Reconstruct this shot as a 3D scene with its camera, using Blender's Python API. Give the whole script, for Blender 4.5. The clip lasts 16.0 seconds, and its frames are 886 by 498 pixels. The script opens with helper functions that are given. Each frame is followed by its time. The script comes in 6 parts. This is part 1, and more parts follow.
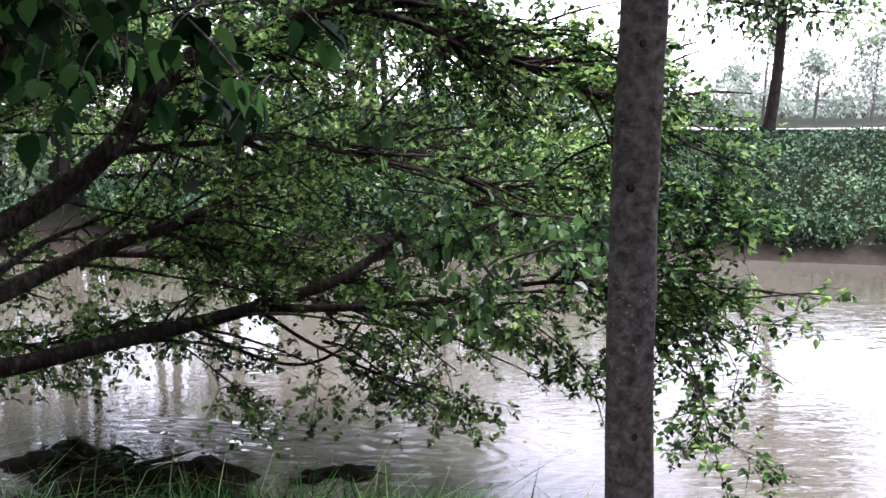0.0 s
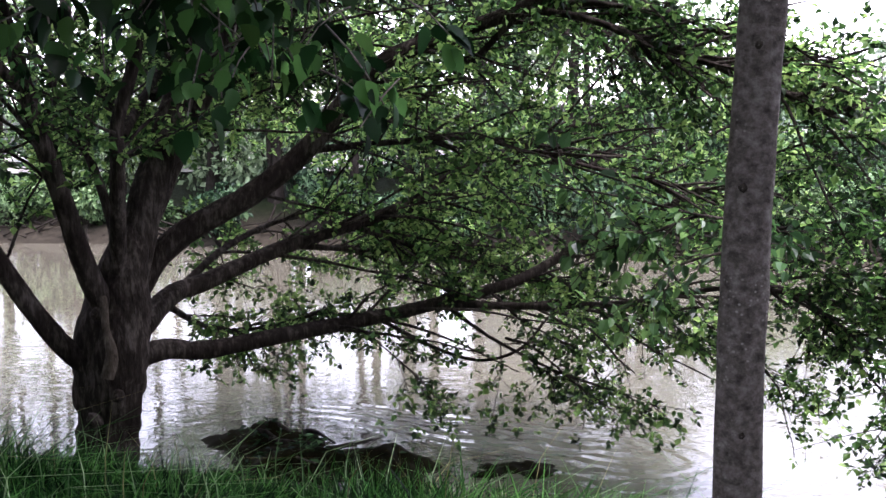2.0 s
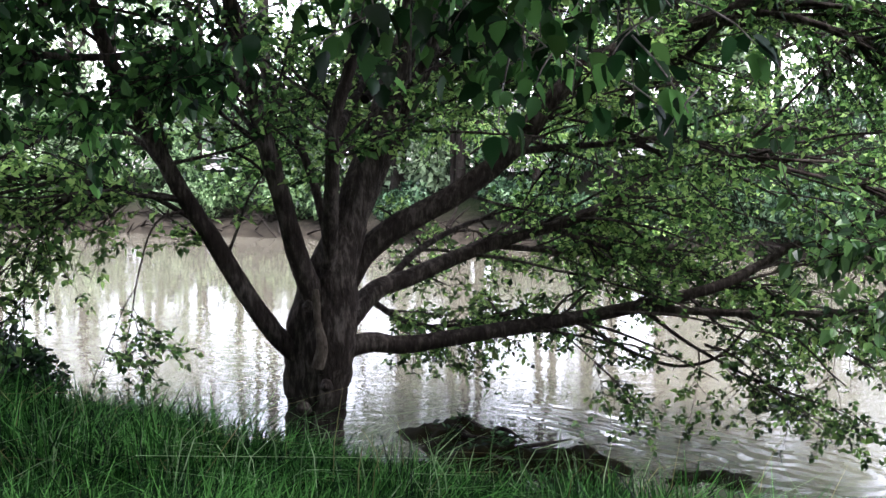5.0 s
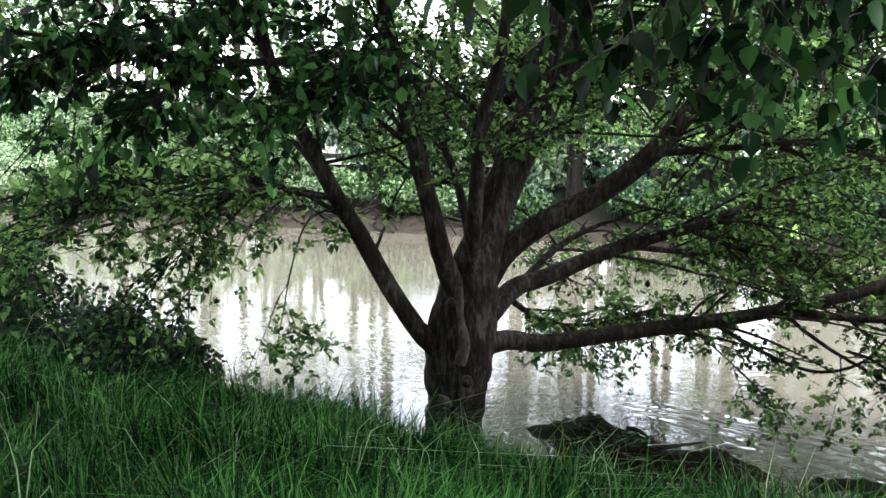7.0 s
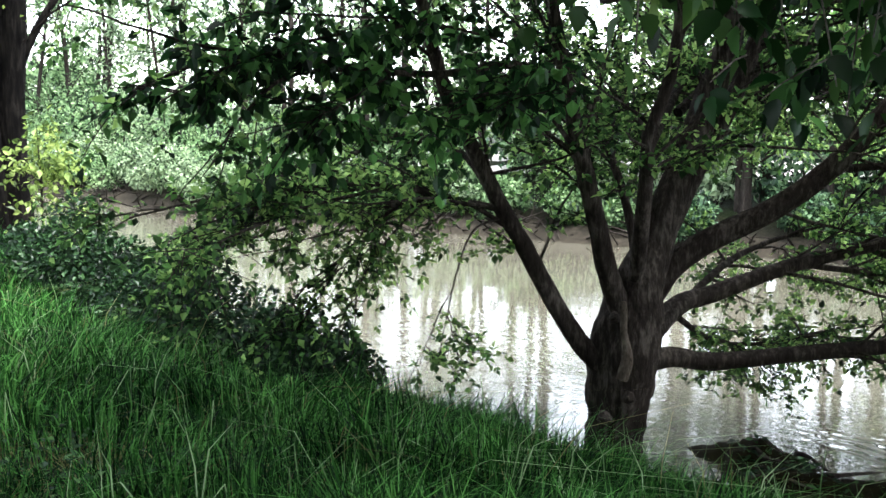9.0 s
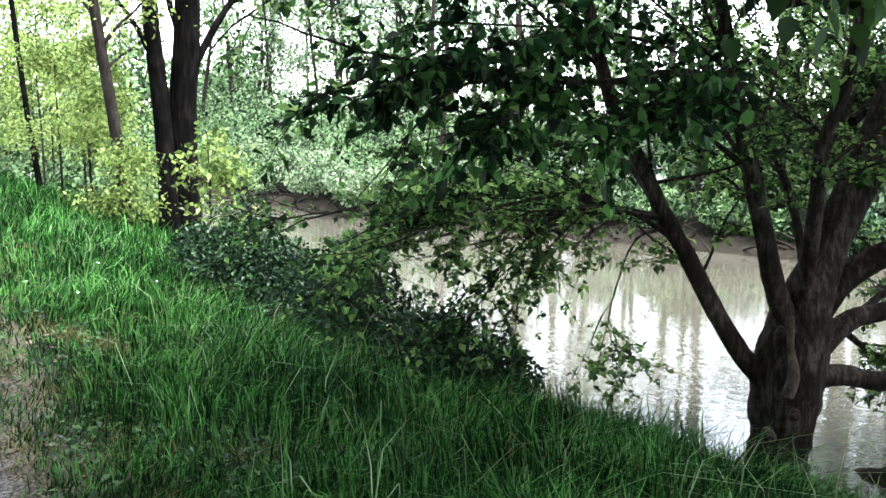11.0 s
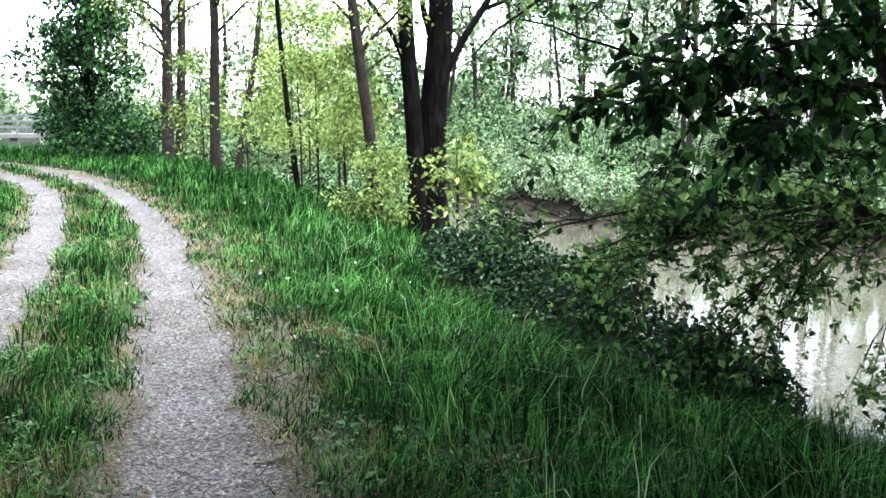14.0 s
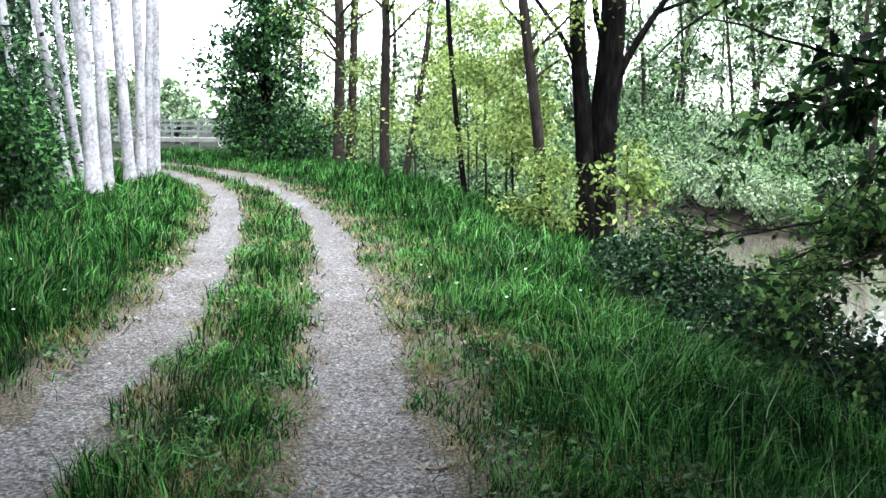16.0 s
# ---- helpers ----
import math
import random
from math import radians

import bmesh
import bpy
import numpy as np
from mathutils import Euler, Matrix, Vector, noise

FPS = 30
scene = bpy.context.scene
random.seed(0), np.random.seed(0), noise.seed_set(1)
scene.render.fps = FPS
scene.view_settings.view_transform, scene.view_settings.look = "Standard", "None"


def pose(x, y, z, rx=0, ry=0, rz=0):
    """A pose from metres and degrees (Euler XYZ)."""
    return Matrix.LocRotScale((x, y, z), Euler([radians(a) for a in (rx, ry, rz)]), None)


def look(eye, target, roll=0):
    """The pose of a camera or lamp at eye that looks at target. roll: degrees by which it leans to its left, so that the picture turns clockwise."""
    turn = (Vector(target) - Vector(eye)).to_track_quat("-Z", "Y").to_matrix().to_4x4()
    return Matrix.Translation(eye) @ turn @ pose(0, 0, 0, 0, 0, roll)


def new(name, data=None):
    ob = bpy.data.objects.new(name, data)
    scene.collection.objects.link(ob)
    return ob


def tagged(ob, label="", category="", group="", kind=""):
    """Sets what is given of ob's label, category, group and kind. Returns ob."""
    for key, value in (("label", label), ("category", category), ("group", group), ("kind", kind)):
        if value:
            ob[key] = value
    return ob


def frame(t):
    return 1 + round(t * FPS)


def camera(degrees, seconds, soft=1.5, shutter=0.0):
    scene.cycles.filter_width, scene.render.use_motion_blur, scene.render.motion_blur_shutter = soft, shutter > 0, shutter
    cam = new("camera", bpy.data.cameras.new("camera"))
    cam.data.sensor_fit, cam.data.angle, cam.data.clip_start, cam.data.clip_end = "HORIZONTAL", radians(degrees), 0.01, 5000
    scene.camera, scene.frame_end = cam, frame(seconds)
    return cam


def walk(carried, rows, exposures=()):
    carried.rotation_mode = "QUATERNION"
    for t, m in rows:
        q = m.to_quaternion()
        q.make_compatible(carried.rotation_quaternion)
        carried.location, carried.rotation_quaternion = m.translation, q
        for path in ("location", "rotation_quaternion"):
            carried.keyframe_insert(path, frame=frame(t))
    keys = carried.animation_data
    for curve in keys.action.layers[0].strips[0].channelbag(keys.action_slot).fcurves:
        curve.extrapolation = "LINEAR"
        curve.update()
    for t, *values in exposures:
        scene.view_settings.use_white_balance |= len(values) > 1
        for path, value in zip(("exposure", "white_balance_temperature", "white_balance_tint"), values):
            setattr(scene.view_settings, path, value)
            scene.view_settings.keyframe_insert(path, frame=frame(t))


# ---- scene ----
cam = camera(45.0, 16.0, soft=1.5)
PATH = [
    (0, (-0.147, 0.261, 1.538), (-4.331, 9.239, 0.162), -0.63),
    (0.5, (-0.107, 0.259, 1.537), (-4.697, 9.038, 0.172), -0.60),
    (1, (-0.020, 0.269, 1.538), (-5.081, 8.786, 0.178), -0.54),
    (1.5, (0.037, 0.271, 1.539), (-5.446, 8.522, 0.179), -0.47),
    (2, (0.035, 0.257, 1.536), (-5.779, 8.279, 0.185), -0.51),
    (2.5, (0.008, 0.229, 1.535), (-6.062, 8.061, 0.187), -0.51),
    (3, (-0.009, 0.212, 1.530), (-6.312, 7.859, 0.188), -0.44),
    (3.5, (-0.015, 0.187, 1.527), (-6.541, 7.645, 0.190), -0.39),
    (4, (-0.042, 0.149, 1.532), (-6.756, 7.439, 0.199), -0.40),
    (6.5, (-0.187, -0.197, 1.591), (-7.664, 6.301, 0.226), -0.04),
    (7, (-0.213, -0.278, 1.606), (-7.876, 5.998, 0.227), -0.03),
    (7.5, (-0.234, -0.336, 1.619), (-8.090, 5.695, 0.239), 0.08),
    (8, (-0.242, -0.350, 1.629), (-8.317, 5.388, 0.261), 0.19),
    (8.5, (-0.240, -0.322, 1.634), (-8.547, 5.080, 0.290), 0.28),
    (9, (-0.247, -0.301, 1.637), (-8.767, 4.765, 0.318), 0.36),
    (11.5, (-0.269, -0.444, 1.647), (-9.531, 3.104, 0.374), 0.55),
    (12, (-0.278, -0.455, 1.647), (-9.657, 2.770, 0.371), 0.45),
    (12.5, (-0.299, -0.464, 1.646), (-9.794, 2.403, 0.370), 0.37),
    (13, (-0.335, -0.484, 1.644), (-9.933, 2.023, 0.377), 0.45),
    (13.5, (-0.374, -0.503, 1.641), (-10.062, 1.635, 0.384), 0.55),
    (14, (-0.401, -0.519, 1.639), (-10.167, 1.237, 0.395), 0.67),
    (14.5, (-0.431, -0.533, 1.636), (-10.259, 0.836, 0.401), 0.74),
    (15, (-0.464, -0.551, 1.634), (-10.340, 0.435, 0.408), 0.81),
    (15.5, (-0.493, -0.570, 1.631), (-10.400, 0.041, 0.412), 0.81),
    (16, (-0.512, -0.584, 1.628), (-10.435, -0.327, 0.419), 0.82),
]
EXPOSURES = [(0, 2.9, 6150, 29), (4, 3.5, 6150, 24), (9, 3.53, 6300, 10), (13, 3.45, 6050, 12), (16, 3.08, 6050, 10)]
walk(cam, [(t, look(e, g, r)) for t, e, g, r in PATH], EXPOSURES)

# ---- sky and sun: bright thin overcast ----
world = bpy.data.worlds.new("sky")
scene.world = world
world.use_nodes = True
wt = world.node_tree
wt.nodes.clear()
sky = wt.nodes.new("ShaderNodeTexSky")
sky.sky_type, sky.sun_disc = "NISHITA", False
sky.sun_elevation, sky.sun_rotation = radians(70), radians(60)
sky.air_density, sky.dust_density, sky.ozone_density = 1.0, 1.0, 1.0
hue = wt.nodes.new("ShaderNodeHueSaturation")
hue.inputs["Saturation"].default_value = 0.32
bg = wt.nodes.new("ShaderNodeBackground")
bg.inputs["Strength"].default_value = 0.15
wo = wt.nodes.new("ShaderNodeOutputWorld")
wt.links.new(sky.outputs[0], hue.inputs["Color"])
wt.links.new(hue.outputs[0], bg.inputs[0])
wt.links.new(bg.outputs[0], wo.inputs[0])
sun = bpy.data.lights.new("sun", "SUN")
sun.energy, sun.angle, sun.color = 1.5, radians(30), (1.0, 0.98, 0.95)
new("sun", sun).matrix_world = look((7.5, 4.3, 23.8), (0, 0, 0))


# ---- materials ----
def nodes_of(name):
    m = bpy.data.materials.new(name)
    m.use_nodes = True
    t = m.node_tree
    t.nodes.clear()
    out = t.nodes.new("ShaderNodeOutputMaterial")
    return m, t, out


def add(t, kind, **values):
    n = t.nodes.new(kind)
    for k, v in values.items():
        n.inputs[k.replace("_", " ")].default_value = v
    return n


def noise_node(t, scale, detail=4.0, rough=0.6, coords="Object"):
    c = t.nodes.new("ShaderNodeTexCoord")
    n = add(t, "ShaderNodeTexNoise", Scale=scale, Detail=detail, Roughness=rough)
    t.links.new(c.outputs[coords], n.inputs["Vector"])
    return n


def ramp(t, fac, stops):
    r = t.nodes.new("ShaderNodeValToRGB")
    e = r.color_ramp.elements
    while len(e) < len(stops):
        e.new(0.5)
    for el, (p, c) in zip(e, stops):
        el.position, el.color = p, (*c, 1)
    t.links.new(fac, r.inputs[0])
    return r


def leaf_material(name, dark, mid, light, gloss=0.35, through_light=0.45, patch=0.6, own=False, sheen=0.012, stops=(0.1, 0.5, 0.95)):
    """Thin leaves: diffuse and translucent, a waxy sheen, each leaf of its own shade."""
    m, t, out = nodes_of(name)
    geo = t.nodes.new("ShaderNodeNewGeometry")
    n = noise_node(t, patch, 3.0)
    mixv = t.nodes.new("ShaderNodeMath")
    mixv.operation = "MULTIPLY_ADD"
    each = t.nodes.new("ShaderNodeObjectInfo")
    t.links.new(each.outputs["Random"] if own else geo.outputs["Random Per Island"], mixv.inputs[0])
    mixv.inputs[1].default_value = 0.9
    sub = t.nodes.new("ShaderNodeMath")
    sub.operation = "MULTIPLY_ADD"
    t.links.new(n.outputs[0], sub.inputs[0])
    sub.inputs[1].default_value, sub.inputs[2].default_value = 1.4, -0.68
    t.links.new(sub.outputs[0], mixv.inputs[2])
    r = ramp(t, mixv.outputs[0], list(zip(stops, (dark, mid, light))))
    d = add(t, "ShaderNodeBsdfDiffuse")
    tr = add(t, "ShaderNodeBsdfTranslucent")
    hs = add(t, "ShaderNodeHueSaturation", Hue=0.49, Saturation=0.98, Value=1.25)
    gl = add(t, "ShaderNodeBsdfGlossy", Roughness=gloss)
    gl.inputs["Color"].default_value = (0.9, 0.95, 0.9, 1)
    t.links.new(r.outputs[0], d.inputs[0])
    t.links.new(r.outputs[0], hs.inputs["Color"])
    t.links.new(hs.outputs[0], tr.inputs[0])
    m1 = add(t, "ShaderNodeMixShader", Fac=through_light)
    t.links.new(d.outputs[0], m1.inputs[1])
    t.links.new(tr.outputs[0], m1.inputs[2])
    m2 = add(t, "ShaderNodeMixShader", Fac=sheen)
    t.links.new(m1.outputs[0], m2.inputs[1])
    t.links.new(gl.outputs[0], m2.inputs[2])
    t.links.new(m2.outputs[0], out.inputs[0])
    return m


def bark_material(name, dark, mid, light, scale=9.0, stretch=0.25, bump=0.6):
    m, t, out = nodes_of(name)
    c = t.nodes.new("ShaderNodeTexCoord")
    mp = t.nodes.new("ShaderNodeMapping")
    mp.inputs["Scale"].default_value = (1, 1, stretch)
    t.links.new(c.outputs["Object"], mp.inputs[0])
    fine = add(t, "ShaderNodeTexNoise", Scale=scale * 3, Detail=6.0, Roughness=0.7)
    big = add(t, "ShaderNodeTexNoise", Scale=scale * 0.5, Detail=3.0)
    t.links.new(mp.outputs[0], fine.inputs["Vector"])
    t.links.new(c.outputs["Object"], big.inputs["Vector"])
    mx = t.nodes.new("ShaderNodeMath")
    mx.operation = "MULTIPLY_ADD"
    t.links.new(fine.outputs[0], mx.inputs[0])
    mx.inputs[1].default_value = 0.65
    ms = t.nodes.new("ShaderNodeMath")
    ms.operation = "MULTIPLY"
    t.links.new(big.outputs[0], ms.inputs[0])
    ms.inputs[1].default_value = 0.35
    t.links.new(ms.outputs[0], mx.inputs[2])
    r = ramp(t, mx.outputs[0], [(0.35, dark), (0.5, mid), (0.66, light)])
    p = add(t, "ShaderNodeBsdfPrincipled", Roughness=0.9)
    p.inputs["Specular IOR Level"].default_value = 0.03
    b = add(t, "ShaderNodeBump", Strength=bump, Distance=0.02)
    t.links.new(fine.outputs[0], b.inputs["Height"])
    t.links.new(b.outputs[0], p.inputs["Normal"])
    t.links.new(r.outputs[0], p.inputs["Base Color"])
    t.links.new(p.outputs[0], out.inputs[0])
    return m


LEAF = leaf_material("maple_leaf", (0.005, 0.0148, 0.0046), (0.052, 0.13, 0.031), (0.27, 0.42, 0.12), through_light=0.55, sheen=0.01, stops=(0.14, 0.55, 1.0))
# darker copy of the maple leaf: shade and silhouette put into its colour
LEAF_SHADE_DARK = leaf_material("shade_dark_leaf", (0.0026, 0.009, 0.0034), (0.0125, 0.046, 0.0135), (0.095, 0.245, 0.06), stops=(0.15, 0.55, 1.0))
# leaf tone set between the lit and the shaded copy
LEAF_LOW = leaf_material("low_spray_leaf", (0.009, 0.026, 0.009), (0.03, 0.08, 0.024), (0.105, 0.21, 0.062), sheen=0.02)
# near leaf colour lowered to stand for the canopy's shade on it
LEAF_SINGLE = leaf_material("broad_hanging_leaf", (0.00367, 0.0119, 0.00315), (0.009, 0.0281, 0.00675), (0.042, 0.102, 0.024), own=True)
LEAF_BRAMBLE = leaf_material("bramble_leaf", (0.0025, 0.0085, 0.0028), (0.009, 0.028, 0.009), (0.06, 0.125, 0.046), gloss=0.3, through_light=0.25, stops=(0.2, 0.6, 1.05))
LEAF_LOCUST = leaf_material("locust_leaf", (0.04, 0.068, 0.015), (0.145, 0.22, 0.05), (0.36, 0.45, 0.14), through_light=0.5)
# grey-green willow; its paleness also stands in for haze on distant trees
LEAF_WILLOW_HAZE = leaf_material("willow_haze_leaf", (0.032, 0.052, 0.028), (0.163, 0.23, 0.125), (0.4, 0.515, 0.3))
LEAF_SHRUB = leaf_material("shrub_leaf", (0.006, 0.016, 0.006), (0.09, 0.165, 0.066), (0.32, 0.46, 0.22), stops=(0.14, 0.55, 1.0))
LEAF_DYKE = leaf_material("dyke_weed_leaf", (0.006, 0.0165, 0.0085), (0.05, 0.103, 0.05), (0.2, 0.32, 0.16), stops=(0.2, 0.6, 1.0))
GRASS_TIP = leaf_material("grass_flower_stem", (0.04, 0.085, 0.028), (0.115, 0.2, 0.08), (0.28, 0.38, 0.2), gloss=0.4, through_light=0.4)
# dark blades lowered and made commoner to stand for shade within the grass
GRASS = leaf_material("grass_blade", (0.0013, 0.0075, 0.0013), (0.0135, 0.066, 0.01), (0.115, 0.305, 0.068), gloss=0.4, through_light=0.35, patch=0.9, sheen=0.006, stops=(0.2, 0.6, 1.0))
STRAW = leaf_material("dry_grass", (0.07, 0.066, 0.023), (0.135, 0.126, 0.047), (0.24, 0.225, 0.095), through_light=0.3)
BARK = bark_material("maple_bark", (0.006, 0.0047, 0.004), (0.021, 0.0168, 0.0144), (0.08, 0.07, 0.059), bump=1.0)
BARK_SCAR = bark_material("bare_wound_wood", (0.0234, 0.0189, 0.0143), (0.0585, 0.0474, 0.0372), (0.125, 0.106, 0.0858), scale=14.0, stretch=0.4, bump=0.8)
# bark colour lowered to near black to stand for shade on the paired trunks
BARK_SHADE_DARK = bark_material("shade_dark_furrowed_bark", (0.000825, 0.00066, 0.000715), (0.00322, 0.0028, 0.00255), (0.0131, 0.0113, 0.00972), scale=7.0, stretch=0.18, bump=1.0)
BARK_BROWN = bark_material("brown_bark", (0.00826, 0.00641, 0.00563), (0.022, 0.0183, 0.0151), (0.0439, 0.038, 0.033))
BARK_WHITE = bark_material("pale_poplar_bark", (0.08, 0.076, 0.076), (0.27, 0.262, 0.264), (0.42, 0.41, 0.412), scale=5.0, stretch=0.9, bump=0.2)


def water_material():
    """Muddy river: fine isotropic ripples, calmer and livelier patches, wavelets where the current drags past the maple."""
    m, t, out = nodes_of("muddy_water")
    c = t.nodes.new("ShaderNodeTexCoord")
    p = add(t, "ShaderNodeBsdfPrincipled", Roughness=0.015, IOR=1.36)
    mud = add(t, "ShaderNodeTexNoise", Scale=0.25, Detail=3.0)
    t.links.new(c.outputs["Object"], mud.inputs["Vector"])
    r = ramp(t, mud.outputs[0], [(0.3, (0.059, 0.055, 0.04)), (0.7, (0.082, 0.077, 0.059))])
    t.links.new(r.outputs[0], p.inputs["Base Color"])
    mp = t.nodes.new("ShaderNodeMapping")
    mp.vector_type = "TEXTURE"
    mp.inputs["Rotation"].default_value = (0, 0, radians(30))
    mp.inputs["Scale"].default_value = (1.7, 0.9, 1)
    t.links.new(c.outputs["Object"], mp.inputs[0])
    w1 = add(t, "ShaderNodeTexNoise", Scale=1.6, Detail=2.0, Roughness=0.5, Distortion=0.6)
    w2 = add(t, "ShaderNodeTexNoise", Scale=6.5, Detail=2.0, Roughness=0.55, Distortion=0.8)
    calm = add(t, "ShaderNodeTexNoise", Scale=0.22, Detail=2.0)
    t.links.new(mp.outputs[0], w1.inputs["Vector"])
    t.links.new(mp.outputs[0], w2.inputs["Vector"])
    t.links.new(c.outputs["Object"], calm.inputs["Vector"])
    rc = ramp(t, calm.outputs[0], [(0.4, (0.35, 0.35, 0.35)), (0.6, (1, 1, 1))])
    # livelier water on the downstream side of the maple
    sep = t.nodes.new("ShaderNodeSeparateXYZ")
    t.links.new(c.outputs["Object"], sep.inputs[0])
    down = add(t, "ShaderNodeMapRange")
    t.links.new(sep.outputs[0], down.inputs["Value"])
    for key, v in (("From Min", -9.5), ("From Max", -4.0), ("To Min", 0.45), ("To Max", 1.0)):
        down.inputs[key].default_value = v
    lively = t.nodes.new("ShaderNodeMath")
    lively.operation = "MULTIPLY"
    t.links.new(rc.outputs[0], lively.inputs[0])
    t.links.new(down.outputs[0], lively.inputs[1])
    b1 = add(t, "ShaderNodeBump", Distance=0.014)
    b2 = add(t, "ShaderNodeBump", Distance=0.0105)
    # wavelets across the eddy
    em = t.nodes.new("ShaderNodeMapping")
    em.vector_type = "TEXTURE"
    em.inputs["Location"].default_value = (-5.9, 8.75, WATER_Z)
    em.inputs["Rotation"].default_value = (0, 0, radians(8))
    t.links.new(c.outputs["Object"], em.inputs[0])
    bands = t.nodes.new("ShaderNodeTexWave")
    bands.bands_direction = "Y"
    for key, v in (("Scale", 1.5), ("Distortion", 7.0), ("Detail", 3.0), ("Detail Scale", 0.9)):
        bands.inputs[key].default_value = v
    t.links.new(em.outputs[0], bands.inputs["Vector"])
    squash = t.nodes.new("ShaderNodeVectorMath")
    squash.operation = "MULTIPLY"
    squash.inputs[1].default_value = (0.5, 1.6, 0)
    t.links.new(em.outputs[0], squash.inputs[0])
    far = t.nodes.new("ShaderNodeVectorMath")
    far.operation = "LENGTH"
    t.links.new(squash.outputs[0], far.inputs[0])
    mask = add(t, "ShaderNodeMapRange")
    t.links.new(far.outputs["Value"], mask.inputs["Value"])
    for key, v in (("From Min", 0.2), ("From Max", 1.0), ("To Min", 1.0), ("To Max", 0.0)):
        mask.inputs[key].default_value = v
    b3 = add(t, "ShaderNodeBump", Distance=0.014)
    t.links.new(bands.outputs["Fac"], b3.inputs["Height"])
    t.links.new(mask.outputs[0], b3.inputs["Strength"])
    t.links.new(w1.outputs[0], b1.inputs["Height"])
    t.links.new(w2.outputs[0], b2.inputs["Height"])
    t.links.new(lively.outputs[0], b2.inputs["Strength"])
    t.links.new(lively.outputs[0], b1.inputs["Strength"])
    t.links.new(b1.outputs[0], b2.inputs["Normal"])
    t.links.new(b2.outputs[0], b3.inputs["Normal"])
    # a slow whirl further down
    wm = t.nodes.new("ShaderNodeMapping")
    wm.vector_type = "TEXTURE"
    wm.inputs["Location"].default_value = (-4.3, 8.9, WATER_Z)
    wm.inputs["Scale"].default_value = (1.3, 1, 1)
    t.links.new(c.outputs["Object"], wm.inputs[0])
    rings = t.nodes.new("ShaderNodeTexWave")
    rings.wave_type, rings.rings_direction = "RINGS", "Z"
    for key, v in (("Scale", 1.5), ("Distortion", 10.0), ("Detail", 3.0), ("Detail Scale", 0.8)):
        rings.inputs[key].default_value = v
    t.links.new(wm.outputs[0], rings.inputs["Vector"])
    reach = t.nodes.new("ShaderNodeVectorMath")
    reach.operation = "LENGTH"
    t.links.new(wm.outputs[0], reach.inputs[0])
    fade = add(t, "ShaderNodeMapRange")
    t.links.new(reach.outputs["Value"], fade.inputs["Value"])
    for key, v in (("From Min", 0.5), ("From Max", 1.9), ("To Min", 0.9), ("To Max", 0.0)):
        fade.inputs[key].default_value = v
    b4 = add(t, "ShaderNodeBump", Distance=0.0028)
    t.links.new(rings.outputs["Fac"], b4.inputs["Height"])
    t.links.new(fade.outputs[0], b4.inputs["Strength"])
    t.links.new(b3.outputs[0], b4.inputs["Normal"])
    t.links.new(b4.outputs[0], p.inputs["Normal"])
    t.links.new(p.outputs[0], out.inputs[0])
    return m


def pole_bark():
    """Smooth young bark: grey-brown blotches, small pale lenticels, dark flecks."""
    m, t, out = nodes_of("smooth_grey_bark")
    c = t.nodes.new("ShaderNodeTexCoord")
    mp = t.nodes.new("ShaderNodeMapping")
    mp.inputs["Scale"].default_value = (1, 1, 1.2)
    t.links.new(c.outputs["Object"], mp.inputs[0])
    blot = add(t, "ShaderNodeTexNoise", Scale=48.0, Detail=6.0, Roughness=0.7)
    base = ramp(t, blot.outputs[0], [(0.32, (0.032, 0.0265, 0.024)), (0.5, (0.1, 0.086, 0.079)), (0.7, (0.2, 0.182, 0.17))])
    dots = add(t, "ShaderNodeTexVoronoi", Scale=75.0, Randomness=1.0)
    pale = ramp(t, dots.outputs["Distance"], [(0.12, (1, 1, 1)), (0.26, (0, 0, 0))])
    fleck = add(t, "ShaderNodeTexNoise", Scale=9.0, Detail=2.0)
    some = ramp(t, fleck.outputs[0], [(0.48, (0, 0, 0)), (0.66, (0.6, 0.6, 0.6))])
    both = t.nodes.new("ShaderNodeMath")
    both.operation = "MULTIPLY"
    for n in (blot, dots, fleck):
        t.links.new(mp.outputs[0], n.inputs["Vector"])
    t.links.new(pale.outputs[0], both.inputs[0])
    t.links.new(some.outputs[0], both.inputs[1])
    mix = t.nodes.new("ShaderNodeMix")
    mix.data_type = "RGBA"
    mix.inputs[7].default_value = (0.36, 0.34, 0.32, 1)
    t.links.new(both.outputs[0], mix.inputs[0])
    t.links.new(base.outputs[0], mix.inputs[6])
    p = add(t, "ShaderNodeBsdfPrincipled", Roughness=0.85)
    p.inputs["Specular IOR Level"].default_value = 0.05
    b = add(t, "ShaderNodeBump", Strength=0.6, Distance=0.006)
    t.links.new(blot.outputs[0], b.inputs["Height"])
    t.links.new(b.outputs[0], p.inputs["Normal"])
    t.links.new(mix.outputs[2], p.inputs["Base Color"])
    t.links.new(p.outputs[0], out.inputs[0])
    return m


BARK_POLE = pole_bark()
WATER_Z = -1.7
WATER = water_material()


